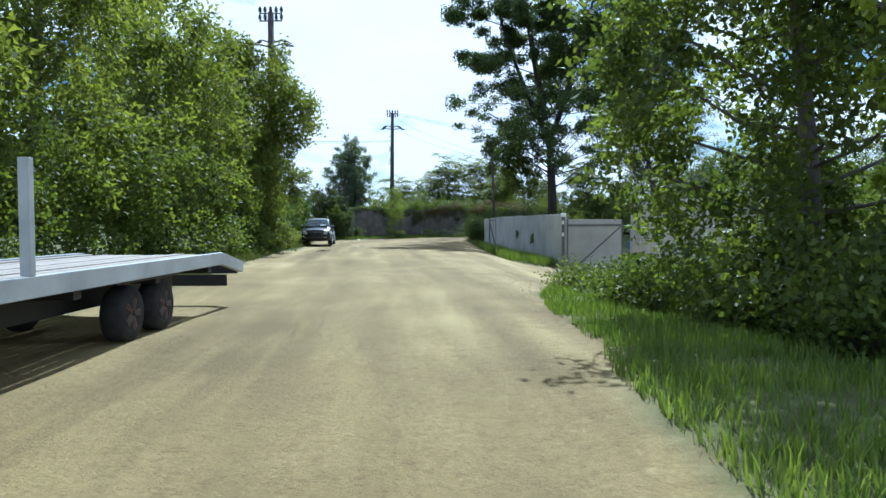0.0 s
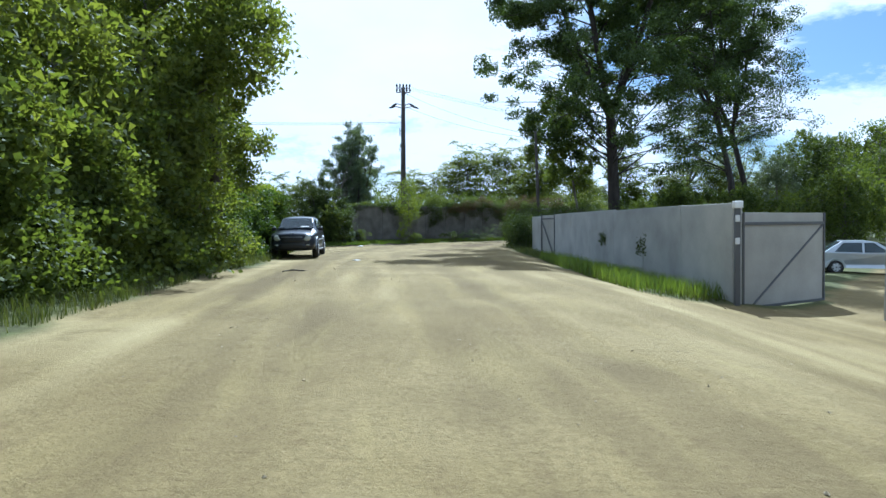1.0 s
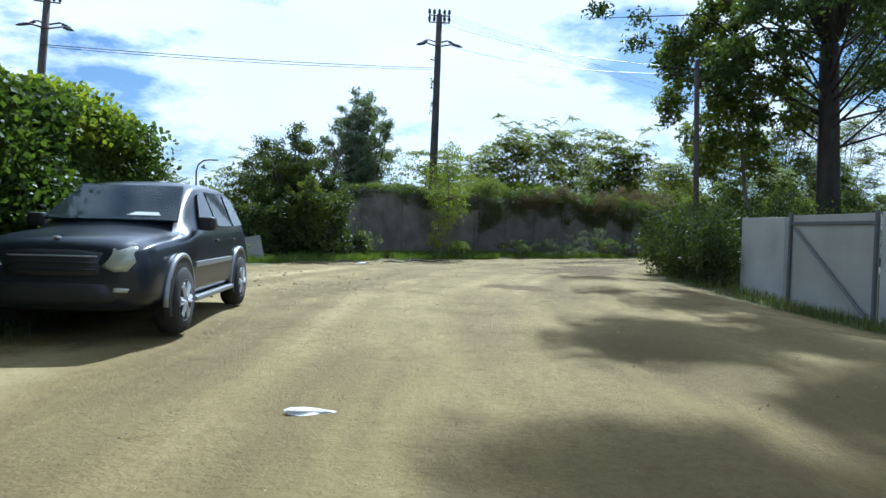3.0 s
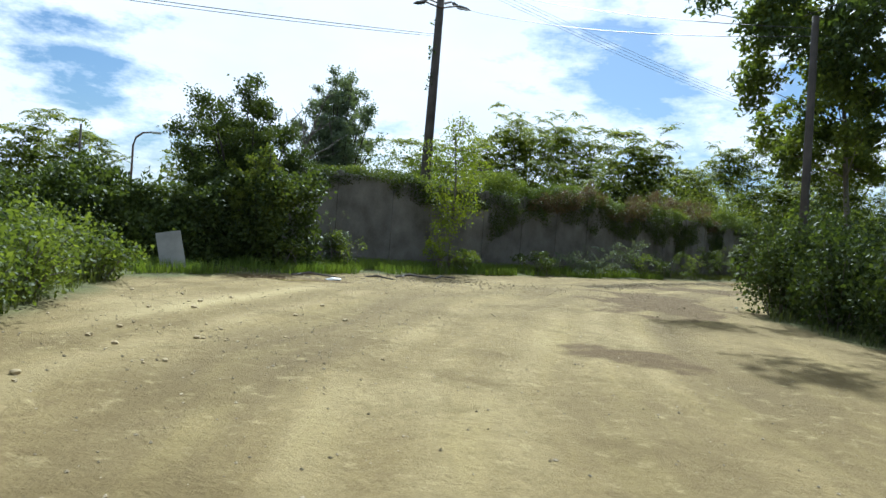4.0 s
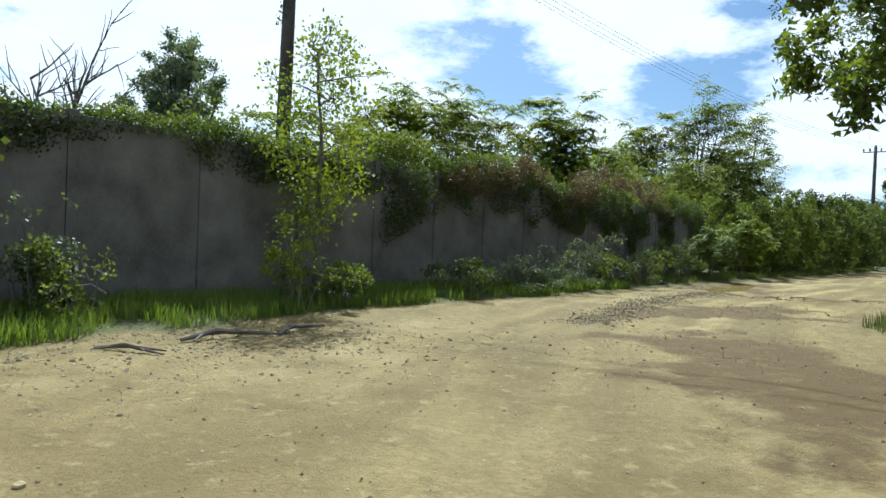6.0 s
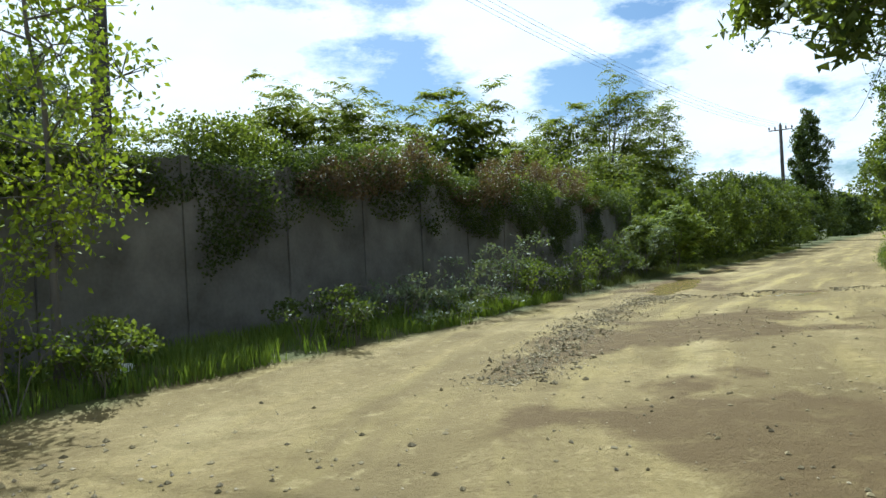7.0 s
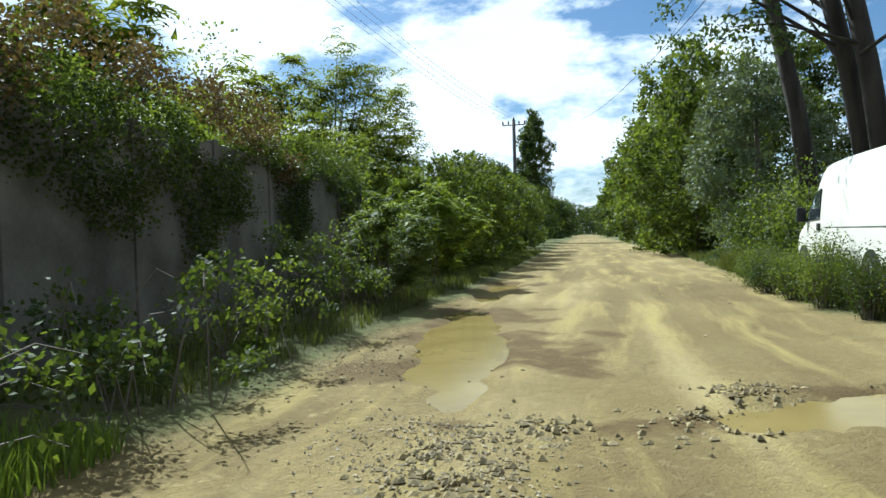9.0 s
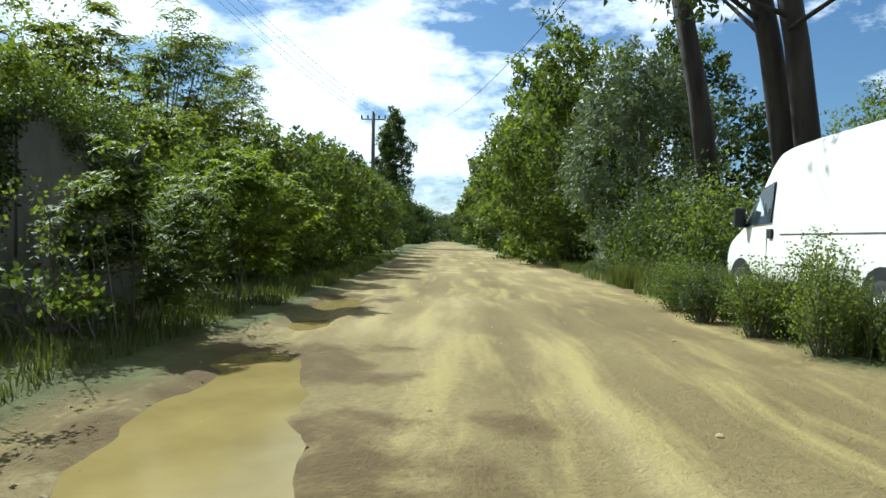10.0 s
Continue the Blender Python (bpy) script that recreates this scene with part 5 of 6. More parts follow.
def flatbed():
    root = thing("flatbed_trailer", (-3.5, 10.75, 0), "grey steel flatbed trailer with wooden deck and raised stake", "trailer")
    h = 0.92

    def piece(nm, lo, hi, mat, bevel=0.008, turn=None, label=""):
        bm = bmesh.new()
        box(bm, lo, hi, bevel, turn)
        return part(nm, bm, mat, root, label)

    for x in (0.0, -2.2):
        piece("side_beam", (x - 0.05, -17, h - 0.19), (x + 0.03, 0, h), M_STEEL)
        bm = bmesh.new()
        slab(bm, [(x - 0.01, 0.0, h), (x - 0.01, 1.08, h - 0.20), (x - 0.01, 1.08, h - 0.38), (x - 0.01, 0.0, h - 0.19)], 0.08)
        part("tail_beam", bm, M_STEEL, root)
    piece("end_beam", (-2.16, 1.0, h - 0.40), (-0.06, 1.07, h - 0.24), M_BLACK)
    g = np.random.default_rng(3)
    for k in range(13):
        x0 = -2.14 + k * 0.16
        piece("deck_plank", (x0, -17, h - 0.075), (x0 + 0.15, -0.02, h - 0.03 + g.normal(0, 0.004)), M_WOOD, 0.006)
    piece("cross_member", (-2.1, -0.3, h - 0.30), (-0.1, -0.16, h - 0.08), M_BLACK)
    for k in range(8):
        piece("cross_member", (-2.1, -2.2 - 1.9 * k, h - 0.30), (-0.1, -2.06 - 1.9 * k, h - 0.08), M_BLACK)
    for x in (-0.62, -1.55):
        piece("chassis_beam", (x - 0.05, -16.5, h - 0.52), (x + 0.05, -0.5, h - 0.301), M_BLACK)
    piece("light_board", (-1.95, 0.85, h - 0.60), (-0.2, 0.92, h - 0.41), M_BLACK)
    for y in (-2.85, -1.95):
        for x, s in ((-0.22, 1), (-1.95, -1)):
            wheel(root, x, y, 0.33, 0.24, s, 5, M_IRON).location.z = 0.33
    piece("mudguard", (-0.36, -3.3, 0.69), (-0.06, -1.5, 0.72), M_BLACK)
    piece("stake", (-0.06, -5.0, h + 0.002), (0.03, -4.92, h + 1.0), M_STEEL, 0.006, None, "upright grey steel stake")


flatbed()

# ---- poles and wires ----
def utility_pole(name, x, y, h, r0, r1, label, heading=0.0, head="crown", lean=(0, 0)):
    z = gz(x, y)
    root = thing(name, (x, y, z), label, "utility pole", turn=heading)
    bm = bmesh.new()
    tube(bm, [(lean[0] * f * h, lean[1] * f * h, f * h) for f in (-0.02, 0.5, 1)], [r0, (r0 + r1) / 2, r1], 12)
    part("shaft", bm, M_POLE, root, smooth=True)
    tx, ty = lean[0] * h, lean[1] * h

    def arm(p, q, w=0.05):
        bm = bmesh.new()
        tube(bm, [p, q], [w, w], 4)
        part("crossarm", bm, M_IRON, root)

    def insulator(p, q=None):
        bm = bmesh.new()
        p = Vector(p)
        q = Vector(q) if q else p + Vector((0, 0, 0.34))
        pts = [p.lerp(q, t) for t in (0, 0.15, 0.16, 0.38, 0.4, 0.62, 0.64, 0.86, 1)]
        tube(bm, pts, [0.03, 0.03, 0.10, 0.06, 0.11, 0.06, 0.10, 0.05, 0.03], 8)
        part("insulator", bm, M_INSUL, root)

    if head == "crown":
        for zz in (-0.05, -0.45):
            arm((tx - 0.62, ty, h + zz), (tx + 0.62, ty, h + zz), 0.045)
            for k in (-0.58, -0.3, 0.3, 0.58):
                insulator((tx + k, ty, h + zz + 0.04))
        insulator((tx, ty, h))
        for s in (-1, 1):
            arm((tx, ty - 0.15, h - 1.9), (tx + s * 0.75, ty - 0.3, h - 1.75), 0.05)
            insulator((tx + s * 0.75, ty - 0.3, h - 1.75), (tx + s * 1.35, ty - 0.5, h - 1.95))
            arm((tx, ty + 0.15, h - 1.6), (tx + s * 0.55, ty + 0.3, h - 1.4), 0.05)
            insulator((tx + s * 0.55, ty + 0.3, h - 1.4), (tx + s * 1.1, ty + 0.5, h - 1.65))
    elif head == "tee":
        arm((tx - 1.1, ty, h - 0.5), (tx + 1.1, ty, h - 0.5), 0.06)
        for k in (-1.05, -0.5, 0.5, 1.05):
            insulator((tx + k, ty, h - 0.45))
        insulator((tx, ty, h - 0.1))
    return root


utility_pole("utility_pole", -5.95, 77.3, 13.7, 0.27, 0.17, "tall weathered utility pole with crown of dark insulators", 8, lean=(0.012, 0))
utility_pole("utility_pole", -27.0, 72.5, 13.0, 0.27, 0.17, "tall weathered utility pole with angled crossarms", 20, lean=(0.06, 0))
utility_pole("utility_pole", -9.4, 37.8, 12.8, 0.24, 0.16, "utility pole hidden among roadside trees", 0)
utility_pole("thin_pole", 4.5, 62.3, 7.6, 0.12, 0.09, "thin dark pole standing beside a leafy tree", 0, "none", (-0.03, 0))
utility_pole("utility_pole", 51.3, 115.0, 12.2, 0.22, 0.15, "distant utility pole with a single crossarm", -50, "tee")
utility_pole("utility_pole", 90.0, 170.0, 11.5, 0.2, 0.14, "far utility pole with a single crossarm", -50, "tee")
utility_pole("iron_post", -22.5, 77.5, 5.0, 0.06, 0.05, "thin rusty iron post behind the bushes", 0, "none")


def pole_creeper():
    g = np.random.default_rng(77)
    z, a = g.uniform(3.5, 11.5, 420), g.uniform(2.2, 4.6, 420)
    keep = vnoise(z, 0 * z, 0.7, 78) > -0.1
    z, a = z[keep], a[keep]
    rad = 0.26 + np.abs(g.normal(0, 0.10, len(z)))
    at = np.stack([-5.95 + 0.012 * z + rad * np.cos(a), 77.3 + rad * np.sin(a), z], 1)
    tagged(leaves("climber", at, 0.13, M_LEAF_DARK, None, seed=77), "thin creeper climbing the utility pole", "climber", kind="stuff")


pole_creeper()


def wire(a, b, sag, r=0.012):
    bm = bmesh.new()
    a, b = Vector(a), Vector(b)
    pts = [a.lerp(b, t) - Vector((0, 0, 4 * sag * t * (1 - t))) for t in np.linspace(0, 1, 14)]
    tube(bm, pts, [r] * 14, 4)
    ob = part("wire", bm, M_WIRE)
    tagged(ob, "thin dark overhead wire slung between poles", "wire", "overhead wires")


wire((-26.5, 72.5, 10.35), (-5.8, 77.3, 10.7), 0.15, 0.02)
wire((-26.5, 72.5, 10.25), (-5.8, 77.3, 10.6), 0.2, 0.016)
wire((-5.7, 77.2, 13.3), (4.35, 62.3, 7.4), 0.4, 0.014)
wire((-5.6, 77.2, 12.1), (4.35, 62.3, 7.2), 0.45, 0.014)
for k in (-1.0, -0.4, 0.4, 1.0):
    wire((-5.7 + k * 0.6, 77.3, 13.8), (51.2 + k * 0.6, 115.0 - k * 0.7, 12.2), 1.6, 0.009)
wire((4.35, 62.3, 7.4), (48, 104, 10.5), 1.2, 0.014)


def street_lamp():
    x, y = -20.5, 78.7
    root = thing("street_lamp", (x, y, gz(x, y)), "rusty street lamp with a bent arm behind bushes", "street lamp")
    bm = bmesh.new()
    tube(bm, [(0, 0, 0), (0, 0, 4.3), (0.12, 0, 4.7), (0.45, 0, 4.95), (0.95, 0, 5.02)], [0.06, 0.05, 0.05, 0.045, 0.04], 8)
    part("shaft", bm, M_IRON, root)
    bm = bmesh.new()
    box(bm, (0.9, -0.1, 4.94), (1.35, 0.1, 5.05), 0.04)
    part("lantern", bm, M_STEEL, root)


street_lamp()

# ---- trees ----
WALNUT = "broad leafy walnut tree with dense green crown"
full_tree("walnut_tree", -11.6, 36.8, 11.4, 5.5, WALNUT, M_LEAF_SUN, base=0.22, trunk_r=0.22, n_leaf=66000, leaf=0.19, seed=11, lobes=34, lobe=0.37, loose=0.14)
full_tree("hazel_bush", -9.3, 36.2, 6.8, 2.1, "tall leafy hazel bush before the walnut trees", M_LEAF_SUN, base=0.0, trunk_r=0.07, n_leaf=22000, leaf=0.12, seed=19, lobes=34)
full_tree("walnut_tree", -11.8, 27.5, 12.0, 5.0, WALNUT, M_LEAF_SUN, base=0.08, trunk_r=0.2, n_leaf=42000, leaf=0.19, seed=12, lobes=28, lobe=0.40, loose=0.13)
full_tree("acacia_tree", -11.2, 18.5, 12.0, 4.6, "tall green acacia hanging over the road", M_LEAF_SUN, base=0.06, trunk_r=0.22, n_leaf=38000, leaf=0.17, seed=13, lobes=26, lobe=0.40, loose=0.13)
full_tree("acacia_tree", -9.8, 9.0, 11.0, 4.4, "tall green acacia hanging over the road", M_LEAF_SUN, base=0.06, trunk_r=0.22, n_leaf=38000, leaf=0.17, seed=14, lobes=26, lobe=0.40, loose=0.13)
foliage_bank("undergrowth", [(-8.8, 25), (-9.0, 31), (-9.4, 36)], 3.9, 1.1, 17000, 0.13, M_LEAF, "sunlit bushes below the walnut trees", 53, 0.0, 1.0, 1.0, "undergrowth")
foliage_bank("undergrowth", [(-8.6, 4), (-8.9, 16), (-8.7, 24), (-9.4, 33)], 3.0, 0.9, 22000, 0.13, M_LEAF, "tangled green undergrowth below the roadside trees", 51, 0.0, 1.0, 1.0, "undergrowth")
full_tree("mulberry_tree", 5.4, 10.2, 9.4, 3.5, "dense roadside tree with drooping leafy branches", M_LEAF, base=0.0, trunk_r=0.16, n_leaf=56000, leaf=0.13, seed=15, lobes=60, lobe=0.30, loose=0.16, droop=0.5)
full_tree("lime_sapling", 4.3, 6.0, 4.4, 0.8, "bright yellow-green sapling before a dark tree", M_LEAF_LIME, base=0.35, trunk_r=0.03, n_leaf=2600, leaf=0.1, seed=16, lobes=14)
shrub("roadside_shrub", 4.6, 7.0, 1.3, 1.2, "low leafy suckers below a roadside tree", M_LEAF, 5000, 0.1, 20)
shrub("roadside_shrub", 4.2, 9.4, 1.1, 1.1, "low leafy suckers below a roadside tree", M_LEAF, 4500, 0.1, 21)
shrub("roadside_shrub", 3.5, 12.2, 0.95, 1.1, "low leafy suckers below a roadside tree", M_LEAF, 4000, 0.08, 22)
shrub("roadside_shrub", 3.5, 17.6, 0.95, 1.1, "low green roadside bush with dry edges", M_LEAF, 3000, 0.08, 16)
shrub("roadside_shrub", 4.6, 14.8, 1.3, 1.3, "green weeds and brambles below a fence", M_LEAF_IVY, 3500, 0.09, 17)
shrub("roadside_shrub", 6.4, 18.6, 1.2, 1.4, "green weeds and brambles below a fence", M_LEAF, 3500, 0.09, 18)

old_poplar(10.0, 63.6, 28.0, 11.2, 21, 205000, 0.31, (-0.035, 0.0), 0.40, 5, 0.2, 0.19, 26)
old_poplar(25.3, 76.9, 26.0, 9.0, 27, 60000, 0.36, (-0.14, 0.12), 0.26, 4, 0.17, 0.34, 0)
old_poplar(23.3, 74.6, 26.0, 8.6, 23, 54000, 0.40, (-0.14, 0.14), 0.24, 4, 0.17, 0.28, 14)
old_poplar(22.8, 74.1, 25.0, 7.6, 24, 46000, 0.42, (-0.11, 0.12), 0.24, 3, 0.17, 0.30, 10)
full_tree("young_poplar", 8.3, 66.0, 11.0, 3.1, "slender young poplar with loose sunlit leaves", M_LEAF, base=0.38, trunk_r=0.1, n_leaf=15000, leaf=0.19, seed=25, lobes=24, lobe=0.26, loose=0.2, lean=(-0.22, -0.05))
for k, (x, y, h, r) in enumerate(((14, 62, 3.8, 2.6), (20, 66, 3.9, 2.8), (27, 70, 4.2, 3.0), (30, 66, 9.0, 4.4), (38, 62, 10, 5), (45, 75, 9, 5), (24, 60, 5, 3), (34, 50, 8, 4))):
    full_tree("yard_tree", x, y, h, r, "leafy green tree behind the yard fence", M_LEAF, base=0.05, trunk_r=0.12, n_leaf=9000, leaf=0.2, seed=60 + k)
for k, (x, y, h, r) in enumerate(((3.9, 60.6, 2.7, 1.3), (3.1, 58.6, 2.3, 1.0), (2.7, 55.6, 2.1, 0.9), (2.5, 57.2, 2.2, 1.0), (2.6, 59.6, 2.2, 1.0), (5.6, 62.4, 2.7, 1.3), (7.6, 62.4, 3.2, 1.5), (10.4, 63.4, 3.0, 1.5), (5.2, 58.0, 2.9, 1.4))):
    shrub("hedge_shrub", x, y, h, r, "dense dark green bush at the end of the fence", M_LEAF_DARK, 4200, 0.10, 80 + k)

spray_tree("silver_poplar", -14.1, 104.0, 15.8, 4.0, "silver-green poplar of upright boughs above the wall", M_LEAF_BLUE, 64000, 0.2, 26, 24, 0.06)
spray_tree("elm_tree", -10.85, 63.5, 5.5, 1.95, "bushy green elm with upright leafy boughs behind the wall", M_LEAF_ELM, 66000, 0.08, 33)
spray_tree("elder_bush", -9.75, 61.5, 3.1, 1.0, "yellow-green elder hanging over the end of the wall", M_LEAF_SUN, 12000, 0.085, 34, 10, 0.25)
full_tree("elm_tree", -14.2, 61.4, 2.2, 1.9, "bushy dark elm behind the wall", M_LEAF_DARK, base=0.02, trunk_r=0.1, n_leaf=15000, leaf=0.1, seed=28, lobes=26)
full_tree("lime_sapling", -4.75, 66.35, 5.0, 1.1, "yellow-green sapling growing over the wall", M_LEAF_LIME, base=0.3, trunk_r=0.04, n_leaf=3900, leaf=0.085, seed=29, lobes=24, shape="column", lobe=0.42, loose=0.3)
AIL = "feathery green tree of heaven behind the wall"
for k, (x, y, h, r, n_tuft) in enumerate(((0.5, 97, 10.6, 4.6, 30), (6.0, 103, 11.0, 4.2, 28), (7.6, 89.8, 8.2, 3.0, 22), (13.5, 95, 7.4, 3.0, 20), (20.4, 102.9, 10.8, 2.8, 20), (28, 109, 8.5, 3.2, 20), (34.6, 119, 17.8, 3.8, 26), (45.8, 128, 17.2, 3.8, 24), (39, 119, 11.5, 3.6, 22), (-5, 92, 6.6, 4, 24), (-22, 98, 6.6, 4.5, 24), (-30, 88, 5.6, 4.5, 24))):
    feather_tree("ailanthus_tree", x, y, h, r, AIL, n_tuft, 90 + k, 0.95 if y < 105 else 1.15)
feather_tree("ash_sapling", 13.7, 81.25, 2.3, 0.95, "bright ash sapling hanging out before the wall", 9, 108, 0.42, M_LEAF_LIME, 0.35, 0)
feather_tree("ash_sapling", 10.6, 78.7, 1.9, 0.8, "bright ash sapling hanging out before the wall", 8, 109, 0.36, M_LEAF, 0.3, 0)
shrub("lime_shrub", 1.6, 78.5, 3.7, 1.3, "yellow-green shrub growing over the wall", M_LEAF_LIME, 10000, 0.07, 128)
full_tree("walnut_sapling", -11.3, 43.4, 7.4, 1.8, "young walnut rising out of the creeper", M_LEAF, base=0.25, trunk_r=0.06, n_leaf=9000, leaf=0.14, seed=129, lobes=22, lobe=0.28, loose=0.26)
foliage_bank("thicket", [(-9, 78), (4, 90), (18, 98), (34, 110)], 5.0, 1.6, 26000, 0.2, M_LEAF, "tangled green thicket behind the wall", 55, 0.0, 1.0, 1.2, "thicket")
for k, (x, y, h, r) in enumerate(((-7.5, 67.5, 2.9, 1.5), (-3.2, 74.6, 3.5, 2.0), (0.5, 76.5, 4.1, 2.1), (4.2, 79.5, 4.2, 2.2), (8.5, 82.6, 4.9, 2.4), (12.6, 86.5, 5.4, 2.5), (-17.5, 68, 2.5, 2.2), (-20, 63, 2.2, 2.2), (-15.5, 58, 1.9, 1.6), (-24, 66, 2.6, 2.6))):
    shrub("wall_shrub", x, y, h, r, "leafy shrub growing behind the wall", (M_LEAF, M_LEAF_SUN, M_LEAF_IVY)[k % 3] if k != 5 else M_LEAF_SUN, 9500, 0.095, 110 + k)


def dry_tree():
    root = thing("dead_tree", (-11.6, 73.4, gz(-11.6, 73.4)), "bare grey dead tree behind the wall", "tree")
    g = np.random.default_rng(18)
    bm = bmesh.new()

    def bough(p, d, ln, r, depth):
        pts, q = [p], p
        for k in range(4):
            d = d + g.normal(0, 0.10, 3) + [0, 0, 0.05]
            d /= np.linalg.norm(d)
            q = q + d * ln / 4
            pts.append(q)
        tube(bm, pts, [r, 0.85 * r, 0.7 * r, 0.5 * r, 0.3 * r], 5, False)
        if depth:
            for k in range(5):
                e = d + g.normal(0, 0.55, 3)
                bough(pts[1 + k % 4], e / np.linalg.norm(e), ln * g.uniform(0.4, 0.75), 0.5 * r, depth - 1)

    bough(np.array([0, 0, 0.0]), np.array([0.10, 0, 1.0]), 3.6, 0.12, 0)
    for d, ln in (((0.22, 0.1, 1.0), 2.5), ((-0.45, 0.1, 0.8), 2.2), ((0.35, -0.2, 0.6), 1.6), ((-0.9, 0.0, 0.6), 2.0)):
        v = np.array(d)
        bough(np.array([0.25, 0, 3.0]), v / np.linalg.norm(v), ln, 0.07, 2)
    part("trunk", bm, M_TWIG, root)


dry_tree()

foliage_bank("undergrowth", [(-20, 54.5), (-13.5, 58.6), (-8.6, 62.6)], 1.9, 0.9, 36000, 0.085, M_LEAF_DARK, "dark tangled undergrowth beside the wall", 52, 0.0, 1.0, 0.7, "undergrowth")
for k, (x, y, h, r) in enumerate(((256, 268, 13, 8), (270, 284, 15, 9), (240, 272, 12, 7), (268, 264, 15, 9), (112, 164, 9, 5), (134, 182, 10, 5.5), (160, 203, 11, 6), (122, 153, 11, 5.5), (146, 172, 12, 6), (172, 193, 13, 6.5), (205, 221, 13, 7), (200, 234, 13, 7))):
    full_tree("far_tree", x, y, h, r, "distant green tree where the road bends", M_LEAF_DARK, base=0.02, trunk_r=0.2, n_leaf=5000, leaf=0.6, seed=350 + k)

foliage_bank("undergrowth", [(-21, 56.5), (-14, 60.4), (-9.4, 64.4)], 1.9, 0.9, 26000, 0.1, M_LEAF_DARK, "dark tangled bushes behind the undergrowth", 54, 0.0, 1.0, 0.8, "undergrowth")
# along the far road
for k, (s, off, h, r, m) in enumerate(((2, 1.6, 3.2, 1.5, 0), (5, 1.6, 4.0, 1.8, 0), (9, 1.6, 4.4, 2.0, 0), (13, 1.8, 5.0, 2.2, 0), (18, 2.0, 5.4, 2.4, 1), (24, 2.2, 5.6, 2.6, 0), (31, 2.6, 6.0, 2.8, 1), (40, 3.2, 6.5, 3.2, 0), (52, 3.8, 7.0, 3.6, 1), (68, 4.5, 7.5, 4.0, 0), (88, 5.5, 8.0, 4.5, 1))):
    x, y = 15.2 + 0.785 * s - 0.62 * off, 81.9 + 0.62 * s + 0.785 * off
    full_tree("roadside_tree", x, y, h, r, "leafy green roadside bush tree", (M_LEAF, M_LEAF_DARK, M_LEAF_LIME)[m], base=0.02, trunk_r=0.07, n_leaf=11000, leaf=0.12 + 0.002 * s, seed=130 + k)
for k, (x, y, h, r, m, lf) in enumerate(((35.2, 86.6, 11.0, 4.0, M_LEAF, 0.2), (29.6, 80.8, 8.0, 3.0, M_LEAF_SILVER, 0.14), (41.5, 91.2, 11.0, 4.2, M_LEAF, 0.22), (50, 97.5, 10.5, 4.2, M_LEAF_DARK, 0.24), (61, 106, 10.5, 4.5, M_LEAF, 0.28), (76, 117, 11, 5, M_LEAF_DARK, 0.32), (96, 132, 12, 6, M_LEAF, 0.4), (33.5, 81.0, 9.5, 3.6, M_LEAF_DARK, 0.18))):
    full_tree("roadside_tree", x, y, h, r, "silver-leaved oleaster beside the dirt road" if m is M_LEAF_SILVER else "broad green tree beside the dirt road", m, base=0.03, trunk_r=0.16, n_leaf=16000, leaf=1.2 * lf, seed=150 + k, lobes=28, lobe=0.37, loose=0.14)
full_tree("column_poplar", 67.4, 127.2, 16.8, 2.5, "narrow olive-green column poplar beside the far road", M_LEAF_ELM, base=0.08, trunk_r=0.2, n_leaf=20000, leaf=0.24, shape="column", seed=170, lobes=44, lobe=0.42)
full_tree("column_poplar", 64.9, 126.0, 14.5, 1.5, "narrow dark column poplar beside the far road", M_LEAF_DARK, base=0.08, trunk_r=0.2, n_leaf=7000, leaf=0.34, shape="column", seed=171, lobes=34, lobe=0.5)
for k, (x, y, h, r, m) in enumerate(((21.0, 75.6, 2.6, 1.2, 0), (23.2, 77.2, 3.0, 1.4, 1), (25.4, 78.6, 2.8, 1.4, 1), (19.6, 73.6, 1.6, 0.9, 0), (27.4, 79.9, 2.2, 1.2, 0))):
    shrub("roadside_shrub", x, y, h, r, "green bush beside the dirt road", (M_LEAF, M_LEAF_DARK, M_LEAF_LIME)[m], 3500, 0.10, 180 + k)
for k, (x, y, h, r) in enumerate(((15.6, 73.6, 0.95, 0.5), (16.8, 74.6, 0.85, 0.5), (14.6, 72.7, 1.1, 0.5), (13.6, 71.7, 1.0, 0.5), (18.0, 75.4, 0.8, 0.6), (19.2, 75.8, 0.9, 0.7), (12.4, 70.6, 1.0, 0.6), (16.0, 73.1, 1.0, 0.5))):
    shrub("weed", x, y, 1.0 * h, 0.85 * r, "tall green weed at the edge of the road", M_LEAF_DARK if k % 2 else M_LEAF, 4200, 0.036, 190 + k, "weeds beside the van", "weed")

foliage_bank("far_woods", [(-160, 150), (-60, 170), (30, 210), (120, 290), (260, 330)], 9.0, 8.0, 16000, 1.3, M_LEAF_DARK, "distant dark green woods", 61, 0.0, 1.0, 4.0, "woods")
foliage_bank("far_woods", [(140, 150), (120, 90), (90, 40), (60, -20)], 9.0, 7.0, 12000, 1.1, M_LEAF_DARK, "distant dark green woods", 62, 0.0, -1.0, 4.0, "woods")
foliage_bank("far_woods", [(-60, -30), (-45, 30), (-50, 90), (-80, 150)], 8.0, 6.0, 12000, 1.0, M_LEAF_DARK, "distant dark green woods", 63, 0.0, 1.0, 3.0, "woods")

